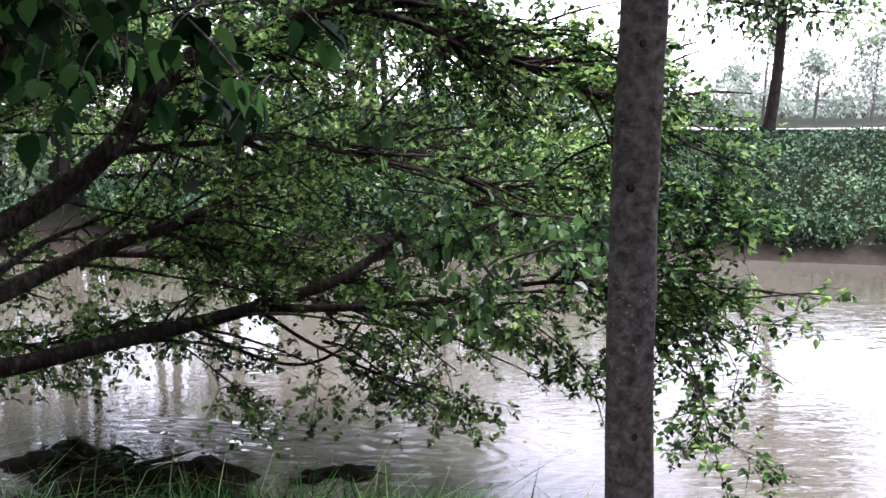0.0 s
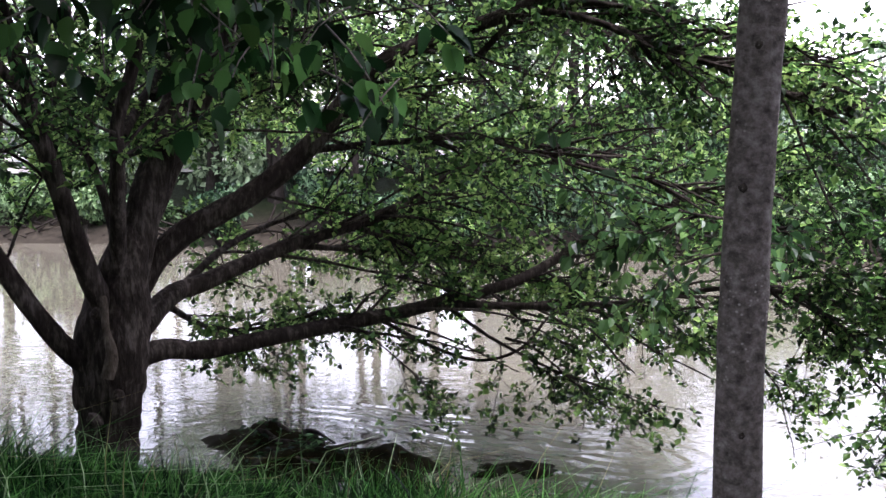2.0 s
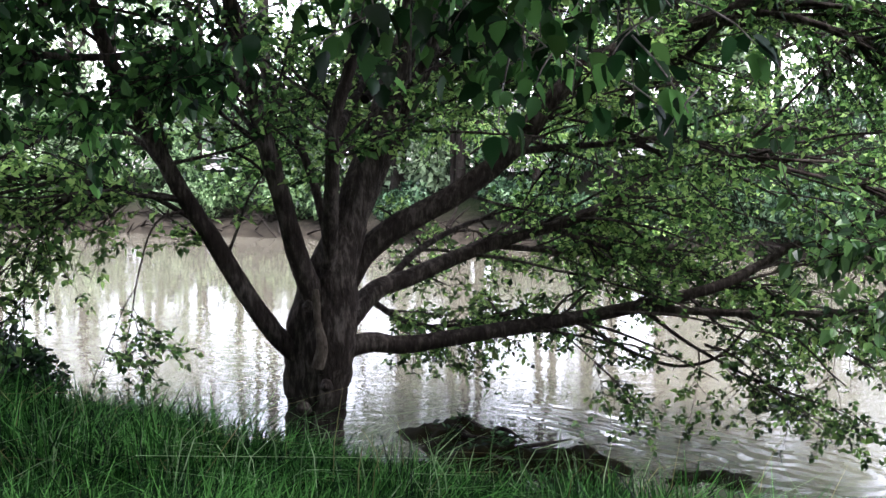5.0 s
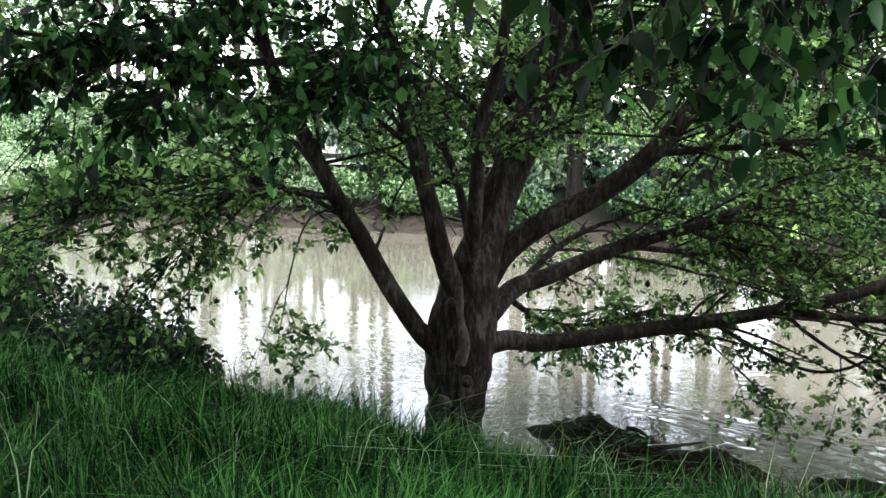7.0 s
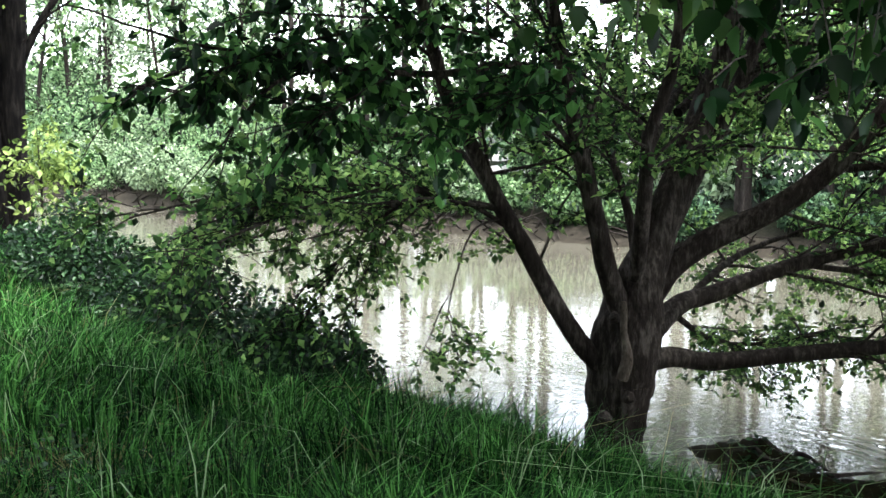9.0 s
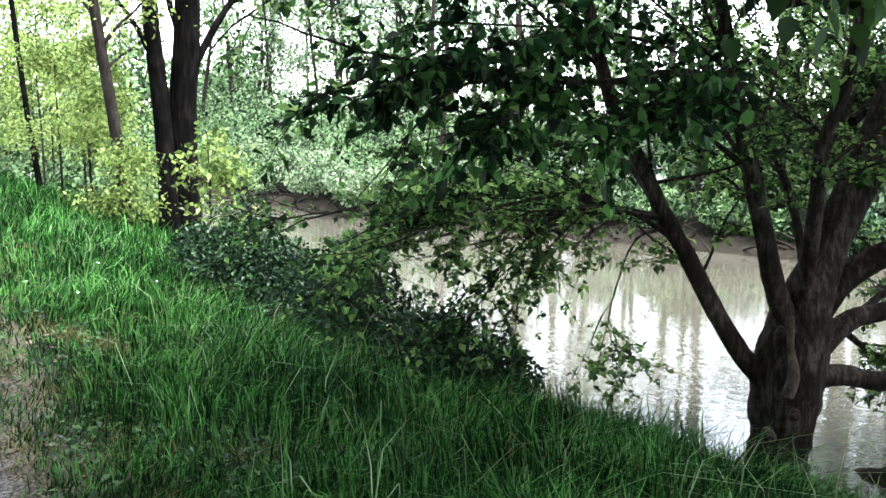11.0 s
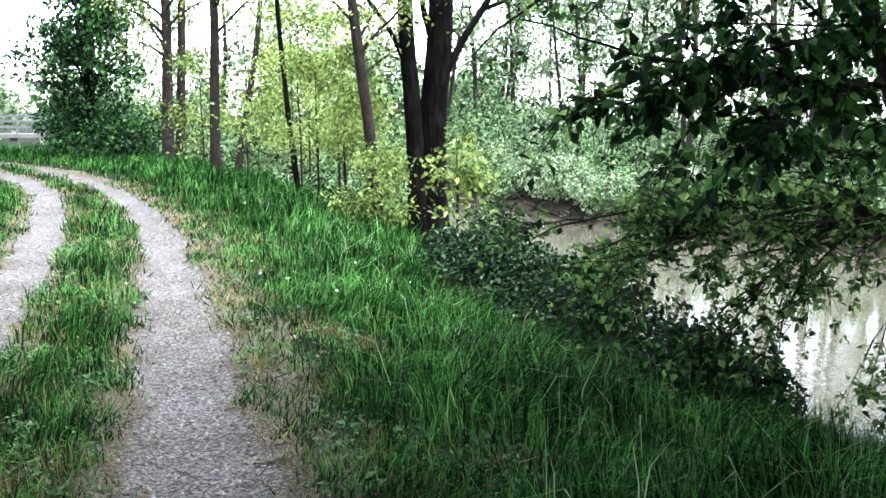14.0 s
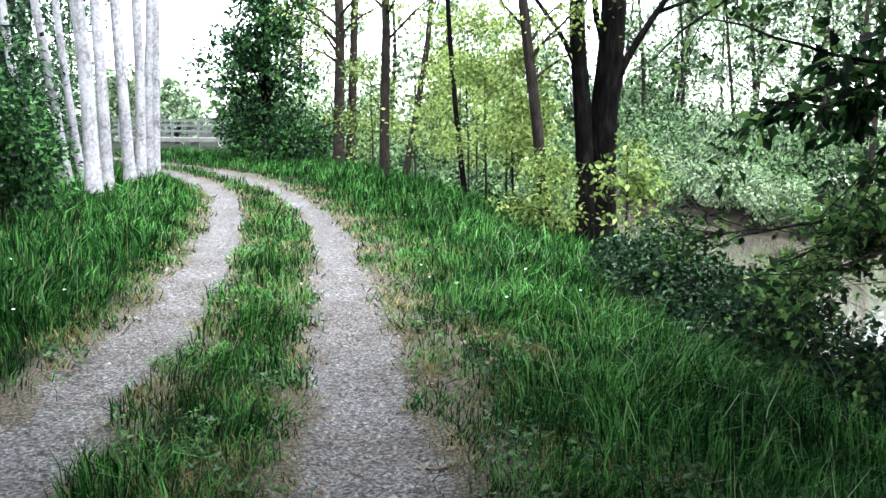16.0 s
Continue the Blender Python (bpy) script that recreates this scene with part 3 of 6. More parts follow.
TRUNK = [(-6.83, 5.22, -1.55), (-6.81, 5.24, -1.2), (-6.79, 5.26, -0.9), (-6.77, 5.28, -0.55), (-6.75, 5.31, -0.25), (-6.73, 5.36, 0.08), (-6.72, 5.46, 0.45), (-6.71, 5.58, 0.75)]
BOUGHS = {  # control points, thickness at the foot and the tip, side shoots for each metre
    "A": ([(-6.80, 5.20, -0.52), (-6.90, 4.97, -0.27), (-6.97, 4.71, 0.12), (-7.02, 4.47, 0.55), (-7.05, 4.24, 0.91), (-7.07, 4.03, 1.30), (-7.07, 3.84, 1.60), (-7.05, 3.68, 1.96), (-7.02, 3.53, 2.40)], 0.086, 0.045, 2.5),
    "B": ([(-6.70, 5.25, -0.1), (-6.71, 5.05, 0.35), (-6.69, 4.92, 0.72), (-6.69, 4.75, 1.25), (-6.67, 4.61, 1.68), (-6.64, 4.48, 2.09), (-6.61, 4.30, 2.7)], 0.1, 0.045, 4),
    "C": ([(-6.72, 5.38, 0.3), (-6.85, 5.40, 0.65), (-6.96, 5.37, 1.00), (-7.14, 5.31, 1.41), (-7.32, 5.25, 1.73), (-7.61, 5.20, 2.2)], 0.05, 0.02, 6),
    "D": ([(-6.66, 5.30, 0.3), (-6.50, 5.2, 0.8), (-6.46, 5.19, 1.1), (-6.45, 5.20, 1.42), (-6.36, 5.30, 1.85), (-6.32, 5.34, 2.23), (-6.31, 5.40, 2.9)], 0.07, 0.04, 3),
    "E": ([(-6.75, 5.38, 0.0), (-6.73, 5.64, 0.76), (-6.68, 5.84, 1.27), (-6.66, 6.01, 1.73), (-6.56, 6.10, 2.15), (-6.47, 6.25, 3.1)], 0.17, 0.09, 3),
    "E2": ([(-6.74, 5.6, 0.55), (-6.72, 5.94, 1.13), (-6.68, 6.13, 1.45), (-6.63, 6.31, 1.83), (-6.57, 6.51, 2.35), (-6.45, 6.85, 3.1)], 0.1, 0.06, 3),
    "F": ([(-6.80, 5.38, -0.2), (-6.78, 5.63, 0.22), (-6.60, 5.88, 0.52), (-6.22, 6.28, 0.83), (-5.89, 6.60, 1.19), (-5.51, 6.93, 1.78), (-5.15, 7.21, 2.02), (-4.75, 7.49, 2.18), (-4.45, 7.67, 2.31), (-3.9, 7.95, 2.6)], 0.13, 0.045, 4),
    "G": ([(-6.82, 5.45, -0.35), (-6.96, 6.02, -0.04), (-6.93, 6.41, 0.04), (-6.65, 7.12, 0.29), (-6.27, 7.86, 0.49), (-6.06, 8.28, 0.65), (-5.83, 8.69, 0.91), (-5.53, 9.12, 1.09), (-4.94, 9.69, 1.38)], 0.1, 0.03, 6),
    "H": ([(-6.78, 5.40, -0.45), (-6.78, 5.78, -0.42), (-6.64, 6.13, -0.47), (-6.24, 6.68, -0.39), (-5.83, 7.32, -0.31), (-5.47, 7.84, -0.22), (-4.99, 8.28, -0.05), (-4.75, 8.65, 0.14), (-4.54, 8.88, 0.31), (-4.0, 9.4, 0.6)], 0.095, 0.03, 4),
    "H2": ([(-5.47, 7.84, -0.23), (-4.83, 8.03, -0.22), (-4.12, 8.20, -0.16), (-3.76, 8.26, -0.10), (-3.32, 8.34, 0.01), (-2.83, 8.31, 0.09), (-2.2, 8.3, 0.05)], 0.04, 0.014, 6),
    "F2": ([(-4.53, 7.63, 2.27), (-3.98, 7.71, 2.17), (-3.30, 7.81, 1.90), (-2.66, 7.84, 1.66), (-2.0, 7.9, 1.35)], 0.036, 0.014, 7),
    "F3": ([(-4.56, 7.60, 2.20), (-4.95, 7.47, 1.82), (-5.23, 7.40, 1.64), (-5.66, 7.20, 1.32)], 0.03, 0.02, 3),
    "F4": ([(-5.89, 6.60, 1.17), (-5.51, 7.31, 1.22), (-5.11, 7.97, 1.23), (-4.38, 8.63, 0.96), (-3.5, 9.1, 0.75)], 0.035, 0.014, 6),
    "G2": ([(-6.40, 7.62, 0.45), (-6.06, 8.03, 0.25), (-5.70, 8.42, 0.08), (-5.1, 8.9, -0.1)], 0.028, 0.012, 12),
    "H5": ([(-6.94, 5.95, -0.09), (-7.08, 6.53, -0.40), (-7.17, 7.18, -0.54), (-7.1, 8.0, -0.5)], 0.03, 0.012, 10),
    "loop": ([(-5.79, 7.35, -0.33), (-5.45, 7.73, -0.62), (-5.18, 8.04, -0.75), (-4.89, 8.22, -0.64), (-4.75, 8.42, -0.40)], 0.02, 0.012, 1),
    "H3": ([(-5.43, 7.87, -0.27), (-5.09, 7.98, -0.50), (-4.79, 8.05, -0.64), (-4.44, 8.14, -0.78), (-3.95, 8.25, -0.9)], 0.02, 0.01, 5),
    "H4": ([(-4.12, 8.20, -0.2), (-3.75, 8.27, -0.45), (-3.22, 8.38, -0.68)], 0.014, 0.006, 1),
    "A2": ([(-7.04, 4.3, 0.85), (-7.11, 3.75, 0.98), (-7.10, 3.37, 1.06), (-7.06, 3.00, 1.09), (-7.09, 2.5, 0.98)], 0.03, 0.012, 5),
    "A3": ([(-7.03, 4.35, 0.7), (-7.11, 3.95, 0.93), (-7.11, 3.56, 0.95), (-7.07, 3.21, 0.83), (-7.07, 2.9, 0.55)], 0.022, 0.01, 6),
    "B2": ([(-6.66, 4.55, 1.68), (-6.59, 4.24, 1.90), (-6.41, 3.79, 1.92), (-6.15, 3.27, 1.85), (-5.80, 2.67, 1.83), (-5.54, 2.06, 1.87), (-5.32, 1.54, 1.90)], 0.045, 0.01, 1),
    "B3": ([(-6.6, 4.6, 1.35), (-7.01, 4.62, 1.61), (-7.46, 4.50, 1.83)], 0.022, 0.012, 4),
    "K": ([(-6.5, 6.2, 2.6), (-5.9, 5.6, 3.0), (-5.0, 5.0, 3.2), (-4.0, 4.4, 3.1)], 0.06, 0.02, 5),
    "M": ([(-6.5, 6.7, 2.8), (-5.6, 7.4, 3.3), (-4.6, 7.6, 3.5), (-3.4, 7.4, 3.3)], 0.06, 0.02, 6),
    "N": ([(-6.6, 4.4, 2.6), (-7.0, 3.6, 3.0), (-7.2, 2.8, 3.1), (-7.0, 2.0, 2.8)], 0.05, 0.02, 6),
    "R1": ([(-2.9, 8.3, 0.08), (-2.33, 8.17, 0.25), (-1.87, 8.07, 0.27), (-1.44, 7.95, 0.13), (-1.00, 7.81, 0.20)], 0.014, 0.006, 5),
    "R2": ([(-2.6, 8.3, 0.09), (-2.21, 8.09, -0.01), (-1.76, 7.79, -0.26), (-1.56, 7.63, -0.65), (-1.45, 7.55, -1.0)], 0.012, 0.005, 6),
    "R3": ([(-2.6, 8.3, 0.09), (-2.09, 8.12, -0.10), (-1.59, 7.93, -0.15), (-1.26, 7.88, -0.31)], 0.012, 0.005, 6),
    "R4": ([(-3.2, 8.9, 0.9), (-2.54, 8.10, 1.18), (-1.97, 8.05, 1.27), (-1.56, 8.03, 1.07)], 0.014, 0.006, 5),
    "R5": ([(-3.3, 7.81, 1.9), (-2.75, 8.04, 2.02), (-2.29, 7.97, 1.80), (-1.90, 8.07, 1.55)], 0.014, 0.006, 5),
    "R6": ([(-2.9, 8.6, 0.5), (-2.10, 8.12, 0.68), (-1.76, 8.10, 0.82), (-1.43, 8.06, 0.71)], 0.014, 0.006, 5),
    "Q1": ([(-4.9, 7.98, -0.5), (-4.66, 8.05, -0.57), (-4.28, 8.14, -0.86), (-3.98, 8.18, -1.03)], 0.012, 0.005, 4),
    "Q2": ([(-6.0, 7.0, -0.35), (-5.76, 7.04, -0.36), (-5.50, 7.12, -0.54), (-5.23, 7.20, -0.77)], 0.012, 0.005, 5),
    "Q3": ([(-4.1, 8.2, -0.16), (-3.58, 8.36, -0.16), (-3.08, 8.35, -0.31), (-2.63, 8.29, -0.63), (-2.51, 8.22, -0.88)], 0.012, 0.005, 5),
    "L1": ([(-7.1, 3.7, 0.97), (-7.02, 3.51, 0.9), (-6.96, 3.20, 0.66), (-6.86, 2.96, 0.41), (-6.88, 2.93, 0.20)], 0.012, 0.005, 3),
    "L2": ([(-7.04, 4.3, 0.8), (-7.06, 4.02, 0.71), (-7.13, 3.91, 0.37), (-7.17, 3.85, 0.02)], 0.012, 0.005, 3),
    "L5": ([(-7.10, 3.37, 1.06), (-6.90, 2.63, 0.97), (-6.80, 2.09, 0.83), (-6.70, 1.77, 0.73)], 0.016, 0.006, 3),
    "S": ([(-6.6, 6.3, 2.4), (-6.1, 7.2, 2.7), (-5.4, 8.2, 2.6), (-4.6, 9.0, 2.2), (-3.8, 9.4, 1.7)], 0.05, 0.015, 9),
    "T": ([(-6.7, 6.0, 1.7), (-6.9, 6.9, 1.9), (-6.8, 7.9, 1.8), (-6.4, 8.8, 1.5)], 0.04, 0.012, 8),
    "V": ([(-6.8, 5.5, 1.3), (-7.4, 5.9, 1.6), (-8.0, 6.2, 1.6), (-8.6, 6.4, 1.3)], 0.035, 0.012, 11),
    # Z is an unseen bough, added above view to shade the near bank
    "Z": ([(-6.4, 4.6, 2.9), (-5.6, 3.2, 3.6), (-4.8, 1.8, 3.9), (-4.2, 0.6, 3.8)], 0.05, 0.015, 14),
    "X": ([(-6.8, 5.5, 1.3), (-7.6, 6.6, 1.9), (-8.5, 7.6, 2.1), (-9.4, 8.8, 2.0), (-10.0, 10.0, 1.6)], 0.045, 0.012, 9),
    "Y": ([(-6.9, 5.9, 1.6), (-7.3, 7.0, 2.1), (-7.8, 8.4, 2.3), (-8.2, 9.7, 2.1), (-8.5, 11.0, 1.6)], 0.045, 0.012, 9),
    "U": ([(-6.95, 6.1, 0.0), (-7.3, 7.0, 0.25), (-7.5, 8.0, 0.4), (-7.5, 9.0, 0.35), (-7.3, 10.0, 0.1)], 0.04, 0.012, 5),
    "U2": ([(-6.65, 7.12, 0.29), (-6.6, 8.0, 0.15), (-6.4, 8.9, 0.0), (-6.1, 9.8, -0.25)], 0.036, 0.012, 5),
    "P": ([(-4.45, 7.67, 2.31), (-4.0, 7.85, 2.3), (-3.5, 8.0, 2.2), (-3.05, 8.05, 2.05)], 0.03, 0.012, 8),
    "A4": ([(-7.1, 3.0, 1.07), (-7.3, 2.5, 1.05), (-7.5, 2.05, 0.98), (-7.7, 1.7, 0.88)], 0.021, 0.008, 4),
    "A5": ([(-7.11, 3.56, 0.95), (-7.5, 3.1, 0.82), (-7.9, 2.75, 0.68), (-8.2, 2.45, 0.55)], 0.021, 0.008, 3),
    "W": ([(-7.06, 4.22, 0.93), (-7.6, 4.2, 1.3), (-8.1, 4.0, 1.4), (-8.5, 3.6, 1.2)], 0.03, 0.012, 6),
}
# the nearer sprays with larger leaves
SPRAYS = {
    "D1": [(-6.15, 3.27, 1.85), (-5.80, 2.67, 1.83), (-5.54, 2.06, 1.87), (-5.32, 1.54, 1.90)],
    "D3": [(-6.41, 3.79, 1.92), (-6.04, 3.63, 2.03), (-5.62, 2.79, 2.11), (-5.40, 2.13, 2.10), (-5.29, 1.62, 2.09)],
    "D7": [(-6.4, 4.2, 2.1), (-5.9, 3.9, 1.95), (-5.5, 3.5, 1.8), (-5.1, 2.95, 1.65)],
    "D8": [(-5.62, 2.79, 2.11), (-5.45, 2.1, 2.0), (-5.28, 1.5, 1.83), (-5.15, 1.12, 1.66)],
    "D9": [(-5.8, 2.67, 1.83), (-5.45, 2.3, 1.72), (-5.2, 1.85, 1.55)],
    "D2": [(-5.9, 3.9, 1.95), (-5.55, 3.1, 1.7), (-5.25, 2.5, 1.5)],
    "C1": [(-2.83, 8.31, 0.09), (-2.2, 7.0, 0.7), (-2.31, 5.95, 0.90), (-2.68, 5.68, 1.01), (-2.98, 5.40, 1.08)],
    "C2": [(-2.3, 7.2, 0.62), (-2.16, 6.00, 0.70), (-2.39, 5.80, 0.61), (-2.51, 5.64, 0.43)],
    "C3": [(-2.31, 5.95, 0.90), (-2.54, 5.74, 0.79), (-2.73, 5.54, 0.70)],
}


def big_maple():
    g = np.random.default_rng(5)
    tree = thing("maple_tree", "old many-stemmed maple with spreading boughs leaning over the water", "tree")
    line = smooth_line(TRUNK, 5)
    k = np.linspace(0, 1, len(line))
    radii = np.interp(k, [0, 0.1, 0.25, 0.48, 0.66, 0.85, 1], [0.33, 0.235, 0.22, 0.265, 0.25, 0.16, 0.03])
    part("trunk", tube_mesh("trunk", line, radii, BARK, 28, 0.085, 3), tree, "dark furrowed trunk with a pale scar")
    scar = smooth_line([(-6.5, 5.04, 0.16), (-6.48, 5.03, -0.08), (-6.45, 5.05, -0.26), (-6.47, 5.02, -0.45)], 4)
    part("bark_scar", tube_mesh("bark_scar", scar, np.linspace(0.02, 0.045, len(scar)), BARK_SCAR, 10, 0.2, 9), tree, "pale healed wound")
    for k, (x, y, z, r) in enumerate([(-6.5, 5.12, -0.62, 0.05), (-6.56, 5.0, 0.02, 0.04), (-6.62, 4.98, -0.8, 0.055)]):
        knot = smooth_line([(x - 0.09, y + 0.08, z - 0.02), (x - 0.03, y + 0.02, z), (x + 0.02, y - 0.03, z + 0.01)], 3)
        part("knot", tube_mesh("knot", knot, np.array([1.2, 1.15, 1.1, 1.0, 0.85, 0.6, 0.15])[:len(knot)] * r, BARK, 10, 0.1, k), tree, "round bark knot")
    seconds, twigs, fine = [], [], []
    for name, (pts, r0, r1, rate) in BOUGHS.items():
        line = smooth_line(pts, 6)
        k = np.linspace(0, 1, len(line))
        me = tube_mesh("bough", line, r0 + (r1 - r0) * k**0.8, BARK, 14 if r0 > 0.06 else 8, 0.05, len(name) + int(r0 * 997))
        part("bough", me, tree)
        length = np.linalg.norm(np.diff(line, axis=0), axis=1).sum()
        n = int(rate * length)
        lo = 0.3 if r0 > 0.06 else 0.12
        p, w = along(line, np.sort(g.uniform(lo, 1.0, n)))
        for q, d in zip(p, w):
            out = np.array([q[0] + 6.75, q[1] - 5.3, 0.0])
            out = out / max(np.linalg.norm(out), 0.3)
            way = unit(d * 0.8 + g.normal(0, 0.55, 3) * (1, 1, 0.6) + 0.35 * out)
            L = g.uniform(0.7, 1.7) if r0 > 0.034 else g.uniform(0.45, 0.95) if r0 > 0.02 else g.uniform(0.25, 0.6)
            s = shoot(g, q, way, L, 0.035, 0.1, 8)
            if s[:, 2].min() < WATER_Z + 0.35:
                s[:, 2] = np.maximum(s[:, 2], WATER_Z + 0.35)
            thick = min(0.016, 0.4 * r0)
            seconds.append((s, np.linspace(thick, 0.35 * thick, len(s))))
            for tq, td in zip(*along(s, g.uniform(0.15, 1.0, int(4 + L * 4) + (4 if name in ("A2", "A3", "A4", "A5", "W") else 0)))):
                tw = shoot(g, tq, unit(td * 0.7 + g.normal(0, 0.6, 3) * (1, 1, 0.6)), g.uniform(0.25, 0.6), 0.06, 0.12, 5)
                tw[:, 2] = np.maximum(tw[:, 2], WATER_Z + 0.2)
                twigs.append(tw)
        if name in ("F", "G", "H", "F4", "F2", "E2"):
            for q, d in zip(*along(line, g.uniform(0.3, 0.95, 5 if name == "H" else 11))):
                way = unit(np.array([0.75, 0.45, g.normal(0.05, 0.25)]) + g.normal(0, 0.25, 3))
                seconds.append((shoot(g, q, way, g.uniform(0.8, 1.5) if name in ("F", "F2") else g.uniform(1.3, 2.5), 0.03, 0.06, 9), np.linspace(0.017, 0.005, 9)))
        tip = shoot(g, line[-1], line[-1] - line[-2], 0.9 if r0 > 0.025 else 0.3, 0.06, 0.1, 7)
        seconds.append((tip, np.linspace(r1, 0.004, 7)))
        twigs.append(tip)
    part("side_branch", tubes_mesh("side_branch", seconds, BARK, 5), tree, "fine dark side branches", "stuff")
    part("twig", tubes_mesh("twig", [(t, np.linspace(0.005, 0.002, len(t))) for t in twigs], BARK, 3), tree, "thin twigs", "stuff")
    b, a, u, L = in_threes(g, *hang_leaves(g, twigs, 8, 0.062, 0.8, 0.22, 0.4))
    part("foliage", leaves_mesh("foliage", b, a, u, L, L * 0.72, LEAF, False), tree, "mid-green pointed leaves", "stuff")
    # the high crown, out of view and made dense to shade bank and water
    high, bones = [], []
    for i in range(26):
        ang = i * 2.4 + g.uniform(-0.3, 0.3)
        start = np.array([-6.6, 5.6, 2.6]) + g.normal(0, 0.3, 3) * (1, 1, 1.5)
        b = shoot(g, start, (math.cos(ang), math.sin(ang), g.uniform(0.5, 2.0)), g.uniform(3.0, 5.2), 0.03, 0.06, 9)
        b[:, 2] = np.maximum(b[:, 2], 2.5)
        bones.append((b, np.linspace(0.05, 0.012, 9)))
        for q, d in zip(*along(b, g.uniform(0.3, 1.0, 12))):
            high.append(shoot(g, q, unit(d * 0.6 + g.normal(0, 0.6, 3)), g.uniform(0.5, 1.1), 0.05, 0.1, 5))
            bones.append((high[-1], np.linspace(0.01, 0.004, 5)))
    # more unseen limbs, added towards the track to shade the ground there
    for i in range(14):
        ang = -1.5 + i * 0.15
        b = shoot(g, np.array([-6.3, 5.0, 3.0]), (math.cos(ang), math.sin(ang), g.uniform(0.35, 0.7)), g.uniform(4.6, 6.4), 0.02, 0.05, 9)
        b[:, 2] = np.maximum(b[:, 2], 3.1)
        bones.append((b, np.linspace(0.05, 0.012, 9)))
        for q, d in zip(*along(b, g.uniform(0.35, 1.0, 10))):
            s = shoot(g, q, unit(d * 0.6 + g.normal(0, 0.6, 3)), g.uniform(0.5, 1.1), 0.03, 0.1, 5)
            s[:, 2] = np.maximum(s[:, 2], 3.0)
            high.append(s)
            bones.append((s, np.linspace(0.01, 0.004, 5)))
    part("crown_limb", tubes_mesh("crown_limb", bones, BARK, 5), tree, "limbs of the unseen high crown, extended to shade the bank", "stuff")
    b, a, u, L = hang_leaves(g, high, 72, 0.24, 0.9, 0.4)
    b = b + g.normal(0, 0.12, b.shape)
    b[:, 2] = np.maximum(b[:, 2], 2.3)
    part("crown_foliage", leaves_mesh("crown_foliage", b, a, u, L, L * 0.6, LEAF, False), tree, "leaves of the unseen high crown, thickened to shade the bank", "stuff")
    spray(g, tree, "D", LEAF_SHADE_DARK, "large drooping leaves darkened as in silhouette", 13, 13)
    spray(g, tree, "C", LEAF_LOW, "broad mid-green leaves low over the water", 13, 7)


def spray(g, tree, key, material, label, many=13, each=13):
    runs, hang = [], []
    for pts in [p for k, p in SPRAYS.items() if k[0] == key]:
        line = smooth_line(pts, 6)
        runs.append((line, np.linspace(0.012, 0.004, len(line))))
        hang.append(line)
        for q, d in zip(*along(line, g.uniform(0.2, 1.0, 2 * many))):
            hang.append(shoot(g, q, unit(d * 0.5 + g.normal(0, 0.7, 3)), g.uniform(0.2, 0.42), 0.07, 0.1, 5))
            runs.append((hang[-1], np.linspace(0.004, 0.002, 5)))
    part("spray_twig", tubes_mesh("spray_twig", runs, BARK, 4), tree, "long low twigs", "stuff")
    b, a, u, L = hang_leaves(g, hang, each, 0.088, 0.6, 0.65)
    part("spray_foliage", leaves_mesh("spray_foliage", b, a, u, L, L * 0.7, material), tree, label, "stuff")


big_maple()


